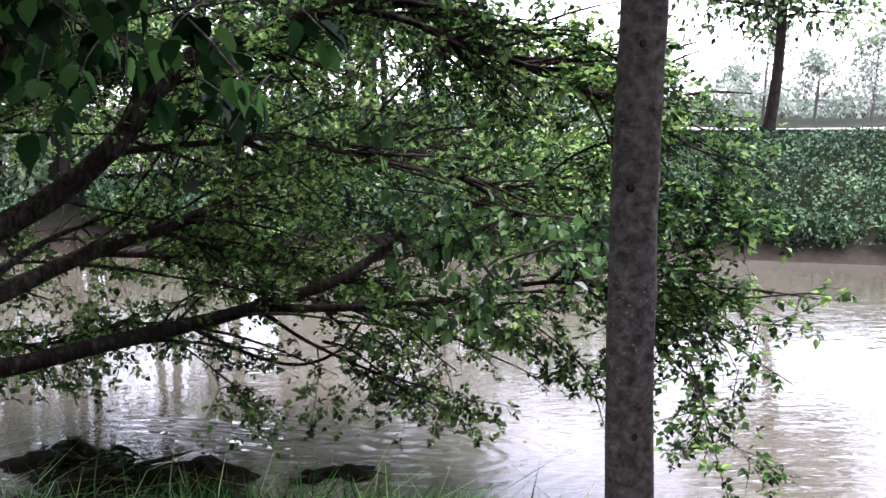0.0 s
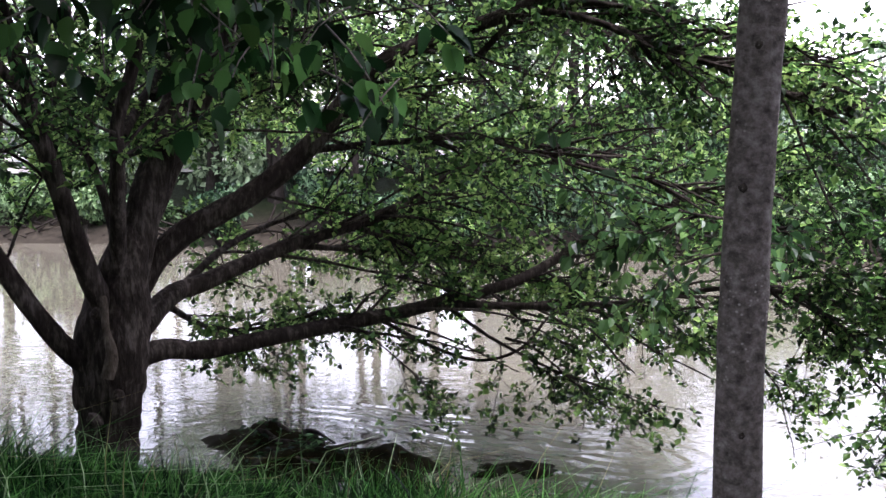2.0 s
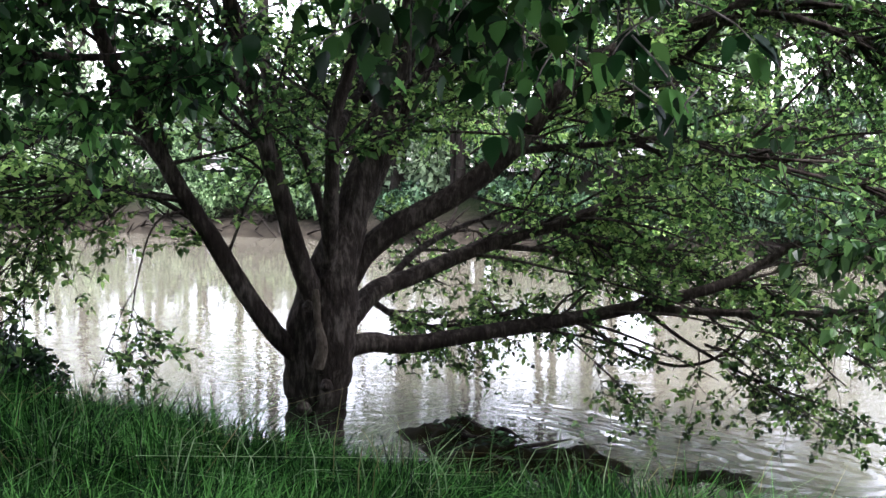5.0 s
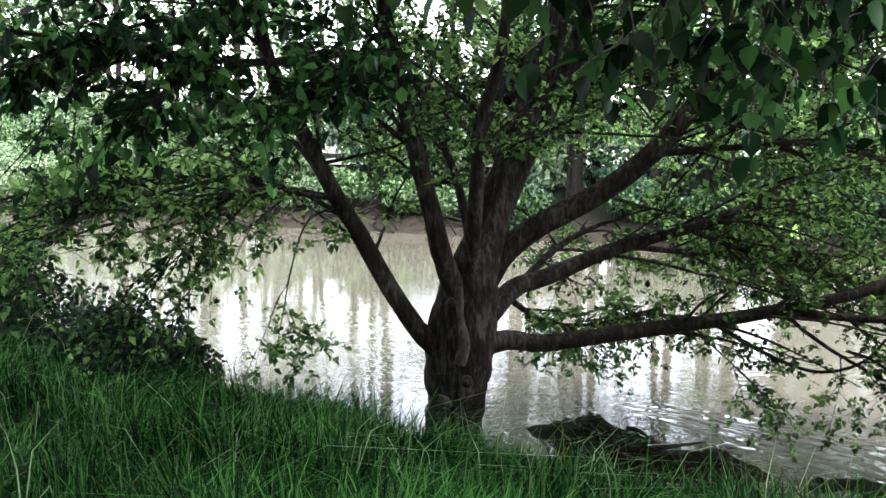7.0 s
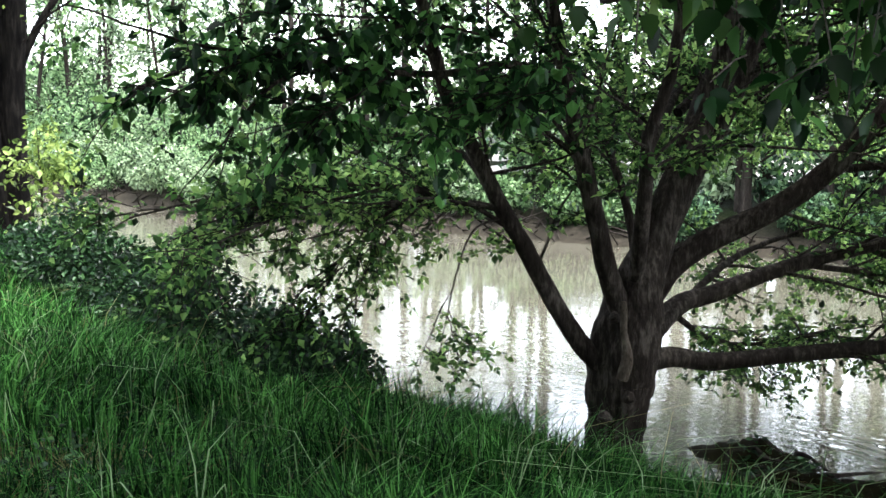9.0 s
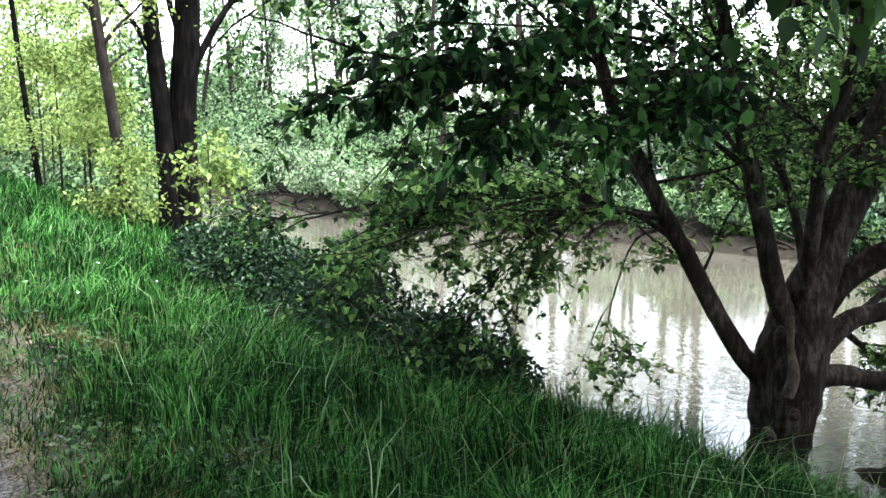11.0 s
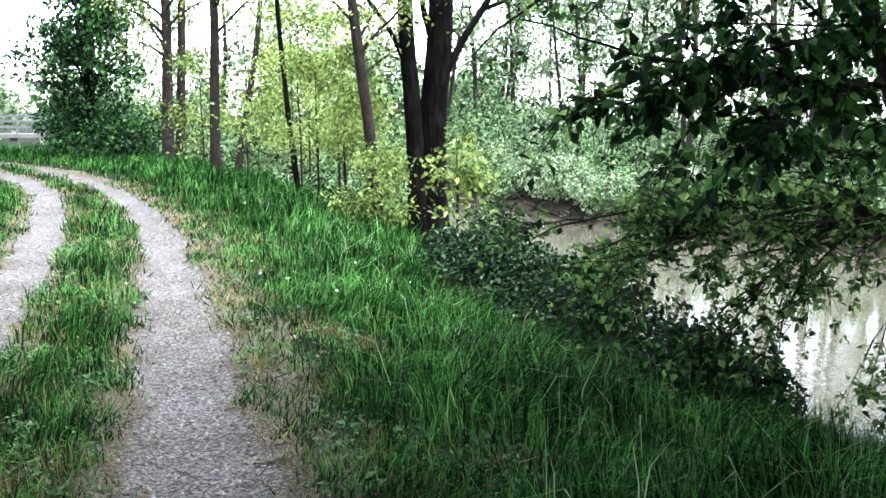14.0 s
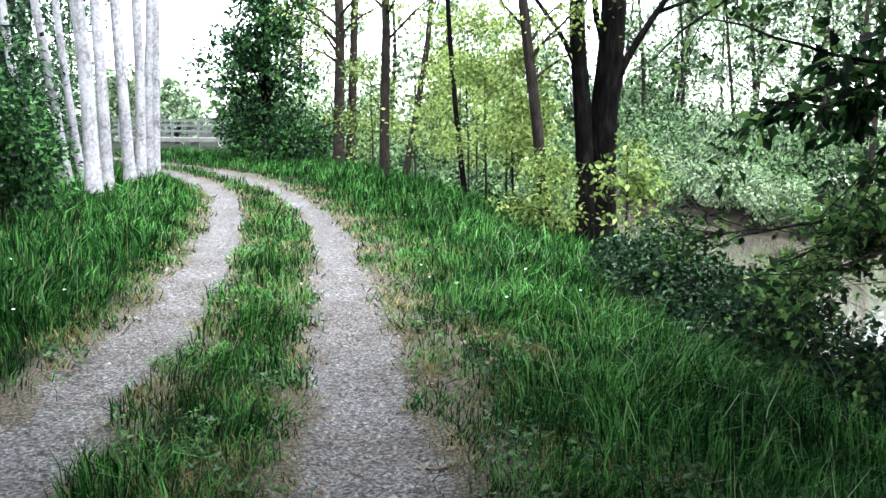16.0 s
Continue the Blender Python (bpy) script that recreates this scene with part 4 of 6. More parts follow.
# ---- the young tree beside the track, with its low hanging bough ----
def young_tree():
    g = np.random.default_rng(8)
    tree = thing("young_tree", "slim young tree with smooth grey-brown bark", "tree")
    foot = float(ground_z(-0.63, 2.1))
    line = smooth_line([(-0.62, 2.03, foot - 0.1), (-0.628, 2.055, 0.5), (-0.64, 2.085, 1.2), (-0.632, 2.125, 1.75), (-0.62, 2.15, 2.5), (-0.6, 2.2, 3.6), (-0.55, 2.25, 5.0)], 8) + (0.007, 0.004, 0)
    k = np.linspace(0, 1, len(line))
    part("trunk", tube_mesh("trunk", line, np.interp(k, [0, 0.1, 0.5, 1], [0.06, 0.043, 0.041, 0.018]), BARK_POLE, 18, 0.05, 4), tree)
    for k, (z, ang, r) in enumerate([(1.63, -1.3, 0.007), (1.385, -1.5, 0.008), (0.95, -1.1, 0.006)]):
        c = np.array([np.interp(z, line[:, 2], line[:, 0]), np.interp(z, line[:, 2], line[:, 1]), z])
        d = np.array([math.cos(ang), math.sin(ang), 0.0])
        knot = [c + d * 0.032, c + d * 0.038, c + d * 0.043, c + d * 0.0445]
        part("knot", tube_mesh("knot", knot, np.array([1.5, 1.3, 0.9, 0.2]) * r, BARK, 9, 0.15, k), tree, "dark healed twig scar")
    limb = smooth_line([(-0.63, 2.13, 2.2), (-0.85, 2.0, 2.5), (-1.3, 1.7, 2.62), (-1.8, 1.2, 2.6), (-2.1, 0.7, 2.45)], 6)
    bough = part("bough", tube_mesh("bough", limb, np.linspace(0.022, 0.008, len(limb)), BARK_POLE, 8, 0.02, 2), tree, "drooping low bough")
    # upper limbs out of view, lengthened and thickened to shade the track
    for z0, ang in [(2.9, 0.4), (3.2, 2.2), (3.3, 2.9), (3.5, 3.5), (3.6, 4.1), (3.8, 4.7), (4.0, 5.3), (4.4, 1.2), (4.6, 2.5), (4.7, 3.3), (4.8, 3.9)]:
        far_end = shoot(g, np.array([-0.6, 2.2, z0]), (math.cos(ang), math.sin(ang), 0.45), 4.0, 0.04, 0.06, 10)
        part("bough", tube_mesh("bough", far_end, np.linspace(0.016, 0.005, 10), BARK_POLE, 6, 0.02, 2), tree)
        tw = [shoot(g, q, unit(d + g.normal(0, 0.7, 3)), 0.7, 0.07, 0.1, 5) for q, d in zip(*along(far_end, g.uniform(0.15, 1, 50)))]
        for t in tw:
            t[:, 2] = np.maximum(t[:, 2], 2.6)
        part("twig", tubes_mesh("twig", [(t, np.linspace(0.004, 0.002, 5)) for t in tw], BARK_POLE, 4), tree, "thin twigs", "stuff")
        b, a, u, L = hang_leaves(g, tw, 24, 0.17, 0.9, 0.3)
        part("foliage", leaves_mesh("foliage", b, a, u, L, L * 0.55, LEAF_SHADE_DARK), tree, "leaves of the unseen upper crown, thickened to shade the track", "stuff")
    # leaf sprays that hang from the low bough
    ends = [(-1.40, 1.89, 1.45), (-1.47, 1.77, 1.49), (-1.58, 1.74, 1.47), (-1.72, 1.73, 1.57), (-1.80, 1.63, 1.52), (-1.87, 1.54, 1.62), (-1.64, 1.40, 1.60), (-1.72, 1.33, 1.74),
            (-2.05, 1.10, 1.77), (-2.09, 1.05, 1.75), (-1.88, 1.31, 1.74), (-2.42, 0.66, 1.80), (-2.19, 0.93, 1.82), (-2.46, 0.62, 1.82), (-2.04, 0.98, 1.76), (-1.78, 1.27, 1.75), (-1.5, 1.6, 1.68), (-1.68, 1.55, 1.7), (-1.95, 1.45, 1.66), (-1.3, 1.95, 1.66), (-1.95, 1.15, 1.8),
            (-1.69, 1.77, 1.65), (-1.68, 1.92, 1.62), (-1.51, 1.87, 1.59), (-1.43, 1.87, 1.54), (-1.60, 1.85, 1.70), (-1.75, 1.84, 1.54), (-1.82, 1.77, 1.63), (-1.78, 1.66, 1.68), (-2.02, 1.51, 1.68), (-2.13, 1.32, 1.67)]
    shape = [leaf_mesh(g, 0.066 * k) for k in (0.8, 0.95, 1.1, 1.25)]
    thick = []
    for e in ends:
        c = np.array(e)
        low = 36 < math.degrees(math.atan2(-c[0], c[1])) < 50
        for _ in range(9 if low else 5):
            s = c + np.append(g.normal(0, 0.09, 2), g.uniform(0.09 if low else 0.26, 0.75))
            thick.append(shoot(g, s, (g.normal(0, 1), g.normal(0, 1), -0.3), g.uniform(0.12, 0.2), 0.2, 0.1, 4))
    part("twig", tubes_mesh("twig", [(q, np.linspace(0.0025, 0.0015, 4)) for q in thick], BARK_POLE, 4), bough, "leafy green twigs", "stuff")
    b, a, u, L = hang_leaves(g, thick, 7, 0.066)
    side = unit(np.cross(a, u))
    top = np.cross(side, a)
    tv = np.empty(len(shape[0].vertices) * 3)
    shape[0].vertices.foreach_get("co", tv)
    tv = tv.reshape(-1, 3) / 0.06
    v = b[:, None] + L[:, None, None] * (tv[None, :, 0:1] * a[:, None] + tv[None, :, 1:2] * side[:, None] + tv[None, :, 2:3] * top[:, None])
    quads = np.array([list(p.vertices) for p in shape[0].polygons])
    step = (np.arange(len(b)) * len(tv))[:, None, None]
    part("foliage", mesh_of("foliage", v.reshape(-1, 3), (step + quads[None]).reshape(-1, 4), LEAF_SHADE_DARK, True), tree, "dense leaves on the low bough, darkened as in shade", "stuff")
    for e in ends:
        e = np.array(e)
        top = limb[np.argmin(np.linalg.norm(limb[:, :2] - e[:2], axis=1))]
        mid = (top + e) / 2 + g.normal(0, 0.05, 3)
        line = smooth_line([top, mid, e + (0, 0, 0.08)], 5)
        stalk = part("twig", tube_mesh("twig", line, np.linspace(0.004, 0.0018, len(line)), BARK_POLE, 5, 0.0), bough, "hanging green twig")
        for q in along(line, np.linspace(0.55, 1.0, 9))[0] + g.normal(0, 0.05, (9, 3)) * (1, 1, 0.6):
            leaf = new("leaf", shape[g.integers(4)])
            leaf.parent = tree
            leaf.matrix_basis = Matrix.Translation(q) @ Euler((g.uniform(-0.5, 0.5), g.uniform(0.5, 1.35), g.uniform(0, 6.28))).to_matrix().to_4x4()


def leaf_mesh(g, length):
    """One broad pointed leaf with a toothed edge and a sunken midrib, drawn along x."""
    half = [(0.0, 0.0), (0.06, 0.16), (0.2, 0.34), (0.3, 0.31), (0.42, 0.36), (0.55, 0.27), (0.68, 0.24), (0.82, 0.11), (1.0, 0.0)]
    v, f = [], []
    for x, w in half:
        sag = -0.18 * x * x
        v += [(x * length, -w * length, (sag + 0.25 * w) * length), (x * length, 0, sag * length), (x * length, w * length, (sag + 0.25 * w) * length)]
    for i in range(len(half) - 1):
        f += [(3 * i, 3 * i + 1, 3 * i + 4, 3 * i + 3), (3 * i + 1, 3 * i + 2, 3 * i + 5, 3 * i + 4)]
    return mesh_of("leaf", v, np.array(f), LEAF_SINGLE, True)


young_tree()


# ---- grass, stones and litter on our bank ----
def lumpy(x, y, s, k=0.0):
    """A soft uneven field from 0 to 1."""
    return 0.5 + 0.25 * np.sin(x * s + 1.3 * np.sin(y * s * 0.7 + k)) + 0.25 * np.sin(y * s * 1.3 + 1.7 * np.sin(x * s * 0.6 + 2 * k))


def blades(name, x, y, height, width, material, label, lean=0.5):
    g = np.random.default_rng(len(x) % 9973)
    n = len(x)
    base = np.stack([x, y, ground_z(x, y) - 0.015], -1)
    a = g.uniform(0, 2 * np.pi, n)
    side = np.stack([np.cos(a), np.sin(a), 0 * a], -1)
    b = a + np.pi / 2 + g.normal(0, 0.5, n)
    out = np.stack([np.cos(b), np.sin(b), 0 * b], -1) * (g.gamma(1.5, lean / 1.5, n) * 1.15)[:, None]
    c = 6.28 * lumpy(x, y, 2.7, 1.4) + 3.1 * lumpy(x, y, 7.9, 0.2)
    out = out + np.stack([0.1 + 0.34 * np.cos(c), 0.12 + 0.34 * np.sin(c), 0 * a], -1)
    h, w = height[:, None], width[:, None] / 2
    up = np.array([0, 0, 1.0])
    mid = base + h * (0.55 * up + 0.22 * out)
    bend = np.linalg.norm(out, axis=1)[:, None]
    tip = base + h * ((1.0 - 0.28 * np.minimum(bend, 1.6)) * up + 0.85 * out)
    v = np.stack([base - side * w, base + side * w, mid + side * w * 0.8, mid - side * w * 0.8, tip], 1).reshape(-1, 3)
    k = np.arange(n)[:, None] * 5
    me = mesh_of(name, v, [k + np.array([[0, 1, 2, 3]]), k + np.array([[3, 2, 4]])], material)
    return tagged(new(name, me), label, "grass", kind="stuff")


def scatter(g, n, r0, r1, power, lo=-8, hi=118):
    """Places in a sector of the bank round the track's bend, thinning outwards."""
    q = g.uniform(0, 1, n)
    e = 2 - power
    r = (r0**e + q * (r1**e - r0**e)) ** (1 / e)
    a = np.radians(g.uniform(lo, hi, n))
    return -r * np.sin(a), r * np.cos(a), r


def grow(n, r0, r1, power, seed, lo=-8, hi=118):
    g = np.random.default_rng(seed)
    x, y, r = scatter(g, n, r0, r1, power, lo, hi)
    dr = y - np.interp(x, RIGHT_X, RIGHT_Y)
    dl = np.interp(x, LEFT_X, LEFT_Y) - y
    u = y - np.interp(x, CREST_X, CREST_Y)
    wild = lumpy(x, y, 1.9, 0.7) * 0.45 + lumpy(x, y, 5.1, 1.9) * 0.3 + lumpy(x, y, 12.7, 0.3) * 0.25
    bank = np.interp(dr, [0.3, 0.6, 1.1, 1.9, 2.8], [0.06, 0.1, 0.19, 0.32, 0.4]) * (0.2 + 1.5 * wild) * np.interp(u, [-1, 1], [1, 0.8])
    left = np.interp(dl, [0.3, 0.5, 0.9, 1.6], [0.06, 0.14, 0.27, 0.34]) * (0.25 + 1.4 * wild)
    centre = 0.07 + 0.2 * np.clip(wild * 1.8 - 0.5, 0, 1)
    bank = bank * (1 - ease(-1.6, 0.2, u) * np.interp(x, [-11, -7, -5], [0, 0.35, 0.25]))
    h = np.where(dr > 0, bank, np.where(dl > 0, left, centre))
    thick = np.where(dr > 0, np.interp(dr, [0.3, 0.55, 0.9, 2.0], [0.5, 0.85, 1, 1]) * np.clip(wild * 1.7 + 0.1 + 0.25 * (dr > 1.9), 0.12, 1),
                     np.where(dl > 0, np.interp(dl, [0.25, 0.5, 0.8], [0.3, 0.9, 1]), np.clip(wild * 2.2 - 0.3, 0.1, 1)))
    thick = thick * (1 - 0.6 * verge(x, y) * np.clip(1.7 - 2.2 * wild, 0, 1))
    ok = (track(x, y) < 0.5 * g.uniform(0.0, 1.0, n) ** 9 + 0.03) & (g.uniform(0, 1, n) < thick) & (ground_z(x, y) > WATER_Z + 0.1) & (u < 3.4)
    ok &= y < np.interp(x, FAR_X, FAR_Y) - 3
    x, y, r, h = x[ok], y[ok], r[ok], h[ok] * np.random.default_rng(seed + 1).uniform(0.55, 1.25, ok.sum())
    broad = np.where(np.random.default_rng(seed + 3).uniform(0, 1, ok.sum()) < 0.12, 1.9, 1.0)
    w = broad * np.clip(0.0068 + 0.0008 * (r - 4), 0.0068, 0.022) * np.random.default_rng(seed + 2).uniform(0.7, 1.5, ok.sum()) * np.interp(h, [0.05, 0.3], [0.45, 1.0])
    return x, y, h, w, r


x, y, h, w, r = grow(500000, 2.4, 46, 1.42, 21)
dry = np.random.default_rng(3).uniform(0, 1, len(x)) < np.where(h < 0.2, 0.08 + 0.6 * np.clip(lumpy(x, y, 3.1, 2.2) * 2 - 1.0, 0, 1), 0.03)
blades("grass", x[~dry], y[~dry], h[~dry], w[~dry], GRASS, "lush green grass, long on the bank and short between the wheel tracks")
blades("dry_grass", x[dry], y[dry], h[dry] * 0.6, w[dry], STRAW, "straw-coloured dry grass along the wheel tracks", 1.0)
x, y, h, w, r = grow(30000, 0.5, 30, 1.3, 31, 118, 352)
blades("grass", x, y, h, w * 1.6, GRASS, "green grass along the rest of the track")


x, y, h, w, r = grow(16000, 0.3, 2.6, 0.6, 35, -8, 118)
blades("grass", x, y, np.minimum(h, 0.3), w, GRASS, "trodden green grass beside the young tree")


def turf():
    """Fine short turf, part green and part bleached, that frays the edges of the wheel tracks."""
    g = np.random.default_rng(88)
    n = 190000
    x, y, r = scatter(g, n, 3.4, 26, 1.3, 50, 112)
    t = track(x, y)
    dr = y - np.interp(x, RIGHT_X, RIGHT_Y)
    dl = np.interp(x, LEFT_X, LEFT_Y) - y
    tuft = 0.5 * lumpy(x, y, 6.3, 0.9) + 0.5 * lumpy(x, y, 17.0, 2.3)
    ok = (t < 0.9 * g.uniform(0, 1, n) ** 2.6) & (dr < 1.7) & (dl < 0.8) & (tuft > g.uniform(0.12, 0.75, n))
    x, y, r, tuft = x[ok], y[ok], r[ok], tuft[ok]
    n = len(x)
    a = g.uniform(0, 6.28, n)
    h = g.uniform(0.025, 0.085, n) * (0.6 + tuft)
    w = np.clip(0.003 + 0.0009 * (r - 4), 0.003, 0.014)
    side = np.stack([np.cos(a), np.sin(a), 0 * a], -1) * w[:, None]
    base = np.stack([x, y, ground_z(x, y) - 0.004], -1)
    tip = base + np.stack([g.normal(0, 0.6, n) * h, g.normal(0, 0.6, n) * h, h], -1)
    v = np.stack([base - side, base + side, tip], 1)
    pale = lumpy(x, y, 4.4, 3.0) * 0.6 + g.uniform(0, 0.5, n) > 0.62
    for name, pick, mat, label in (("grass", ~pale, GRASS, "fine short turf fraying into the wheel tracks"), ("dry_grass", pale, STRAW, "bleached short turf beside the wheel tracks")):
        q = v[pick].reshape(-1, 3)
        tagged(new(name, mesh_of(name, q, np.arange(len(q)).reshape(-1, 3), mat)), label, "grass", kind="stuff")


turf()


def verge_weeds():
    """Low broad-leaved weeds in loose rosettes along the worn edges of the wheel tracks."""
    g = np.random.default_rng(73)
    x, y, r = scatter(g, 5200, 3.2, 18, 1.35, 50, 112)
    dr = y - np.interp(x, RIGHT_X, RIGHT_Y)
    dl = np.interp(x, LEFT_X, LEFT_Y) - y
    ok = (track(x, y) < 0.25) & (dr < 1.9) & (dl < 0.6) & (lumpy(x, y, 3.3, 0.6) + 0.35 * lumpy(x, y, 9.1, 1.8) > g.uniform(0.35, 1.1, len(x)))
    x, y = x[ok], y[ok]
    k = 8
    n = len(x) * k
    a = g.uniform(0, 6.28, n)
    size = np.repeat(g.uniform(0.02, 0.055, len(x)), k)
    base = np.stack([np.repeat(x, k), np.repeat(y, k), np.repeat(ground_z(x, y), k) + g.uniform(0.01, 0.09, n)], -1) + g.normal(0, 0.03, (n, 3)) * (1, 1, 0.2)
    ahead = np.stack([np.cos(a), np.sin(a), g.uniform(-0.1, 0.7, n)], -1)
    L = size * g.uniform(0.7, 1.3, n)
    tagged(new("verge_weeds", leaves_mesh("verge_weeds", base, ahead, g.normal(0, 0.3, (n, 3)) + (0, 0, 1), L, L * 0.7, LEAF_LOW, False)), "low broad-leaved weeds along the edges of the wheel tracks", "weeds", kind="stuff")


verge_weeds()


def seed_heads():
    """Tall bleached stems that arch out of the grass."""
    g = np.random.default_rng(44)
    x, y, h, w, r = grow(9000, 4, 20, 1.2, 41)
    k = (h > 0.24)
    x, y = x[k], y[k]
    blades("grass_stem", x[420:1900], y[420:1900], g.uniform(0.38, 0.62, len(x[420:1900])), np.full(len(x[420:1900]), 0.007), GRASS_TIP, "pale green flowering grass stems", 1.0)
    x, y = x[:260], y[:260]
    blades("grass_stem", x, y, g.uniform(0.45, 0.72, len(x)), np.full(len(x), 0.006), STRAW, "bleached arching grass stems", 1.3)


seed_heads()


def sedge_tufts():
    """Arching grey-green and bleached sedge in clumps at the water edge beneath the maple."""
    g = np.random.default_rng(52)
    for i, (tx, ty) in enumerate([(-6.0, 5.35), (-5.7, 5.6), (-5.35, 5.35), (-5.2, 5.75), (-4.85, 5.5), (-4.7, 5.9), (-4.35, 5.75), (-4.1, 6.1), (-6.4, 4.75), (-5.9, 5.05), (-7.3, 4.6), (-7.7, 4.25), (-3.7, 5.9)]):
        ob = thing("sedge_tuft", "arching grey-green sedge clump with bleached old leaves at the water edge", "grass", "sedge at the water edge")
        z = max(float(ground_z(tx, ty)), WATER_Z) - 0.02
        ob.location = (tx, ty, z)
        for name, n, mat, label in (("blades", 70, GRASS, "grey-green arching blades"), ("old_blades", 34, STRAW, "bleached old blades")):
            a = g.uniform(0, 6.28, n)
            out = np.stack([np.cos(a), np.sin(a), 0 * a], -1)
            side = np.stack([-np.sin(a), np.cos(a), 0 * a], -1) * (0.004 * g.uniform(0.7, 1.5, n))[:, None]
            h, far = g.uniform(0.2, 0.5, n)[:, None], g.uniform(0.08, 0.45, n)[:, None]
            root = out * g.uniform(0, 0.1, n)[:, None]
            rows = []
            for f in (0.0, 0.35, 0.7, 1.0):
                c = root + out * far * f**1.4 + np.array([0, 0, 1.0]) * h * (f - 0.55 * f**3)
                rows += [c - side * (1.05 - f), c + side * (1.05 - f)]
            v = np.stack(rows, 1).reshape(-1, 3)
            k = np.arange(n)[:, None, None] * 8 + np.array([[(0, 1, 3, 2), (2, 3, 5, 4), (4, 5, 7, 6)]])
            part(name, mesh_of(name, v, k.reshape(-1, 4), mat), ob, label, "stuff")


sedge_tufts()


def crumbs(name, n, where, size, material, label, category, flat=0.5, seed=1):
    g = np.random.default_rng(seed)
    x, y, r = scatter(g, n, 3.2, 24, 1.35, 50, 112)
    t = track(x, y)
    ok = where(x, y, t, g.uniform(0, 1, n))
    x, y, r = x[ok], y[ok], r[ok]
    n = len(x)
    s = size * g.lognormal(0, 0.45, n)
    ang = g.uniform(0, 6.28, n)
    ax = np.stack([np.cos(ang), np.sin(ang), g.normal(0, 0.2, n)], -1) * s[:, None]
    ay = np.stack([-np.sin(ang), np.cos(ang), g.normal(0, 0.2, n)], -1) * (s * g.uniform(0.5, 0.95, n))[:, None]
    az = np.array([0, 0, 1.0]) * (s * flat * g.uniform(0.6, 1.2, n))[:, None]
    c = np.stack([x, y, ground_z(x, y)], -1) + az * 0.4
    v = np.stack([c - ax, c - ay, c + ax, c + ay, c + az + 0.2 * ax, c - az], 1).reshape(-1, 3)
    f = np.array([(0, 1, 4), (1, 2, 4), (2, 3, 4), (3, 0, 4), (1, 0, 5), (2, 1, 5), (3, 2, 5), (0, 3, 5)])
    me = mesh_of(name, v, (np.arange(n)[:, None, None] * 6 + f[None]).reshape(-1, 3), material)
    tagged(new(name, me), label, category, kind="stuff")


crumbs("gravel", 52000, lambda x, y, t, q: t > 0.1 + 0.5 * q, 0.0075, STONE, "loose pale pebbles in the wheel tracks", "gravel", 0.6, 2)
crumbs("leaf_litter", 40000, lambda x, y, t, q: (t > 0.03) & (t < 0.99) & (q < 0.75 - 0.45 * t), 0.016, LITTER, "dead leaves and bits of bark beside the tracks", "litter", 0.18, 6)


crumbs("leaf_litter", 26000, lambda x, y, t, q: (np.abs(y - np.interp(x, RIGHT_X, RIGHT_Y) - 0.55) < 0.45) & (lumpy(x, y, 4.0, 1.1) > 0.2 + 0.6 * q), 0.016, LITTER, "brown leaf litter along the edge of the grass", "litter", 0.2, 8)


def flowers():
    g = np.random.default_rng(9)
    x, y, h, w, r = grow(900, 8.5, 26, 1.2, 51)
    k = y < np.interp(x, CREST_X, CREST_Y) - 1.6
    x, y, h = x[k], y[k], h[k]
    for i in range(min(22, len(x))):
        z = float(ground_z(x[i], y[i]))
        top = z + max(0.12, h[i] * 1.0)
        f = thing("meadow_flower", "small white flower on a thin stalk in the grass", "flower", "white flowers in the grass")
        f.location = (x[i], y[i], z)
        if i == 0:
            k = np.arange(6) * math.pi / 3
            disc = np.vstack([[(0, 0, 0.006)], np.stack([0.016 * np.cos(k), 0.016 * np.sin(k), 0.004 * (np.arange(6) % 2)], -1)])
            petals = mesh_of("petals", disc, np.array([(0, j + 1, (j + 1) % 6 + 1) for j in range(6)]), PETAL)
            stalk = tube_mesh("stalk", [(0, 0, -0.02), (0.005, 0, 0.5), (0, 0.004, 1.0)], [0.0018, 0.0016, 0.0014], GRASS, 4, 0.0)
        p = part("petals", petals, f, "white petals")
        p.location = (0, 0, top - z)
        st = part("stalk", stalk, f)
        st.scale = (1, 1, top - z)


flowers()


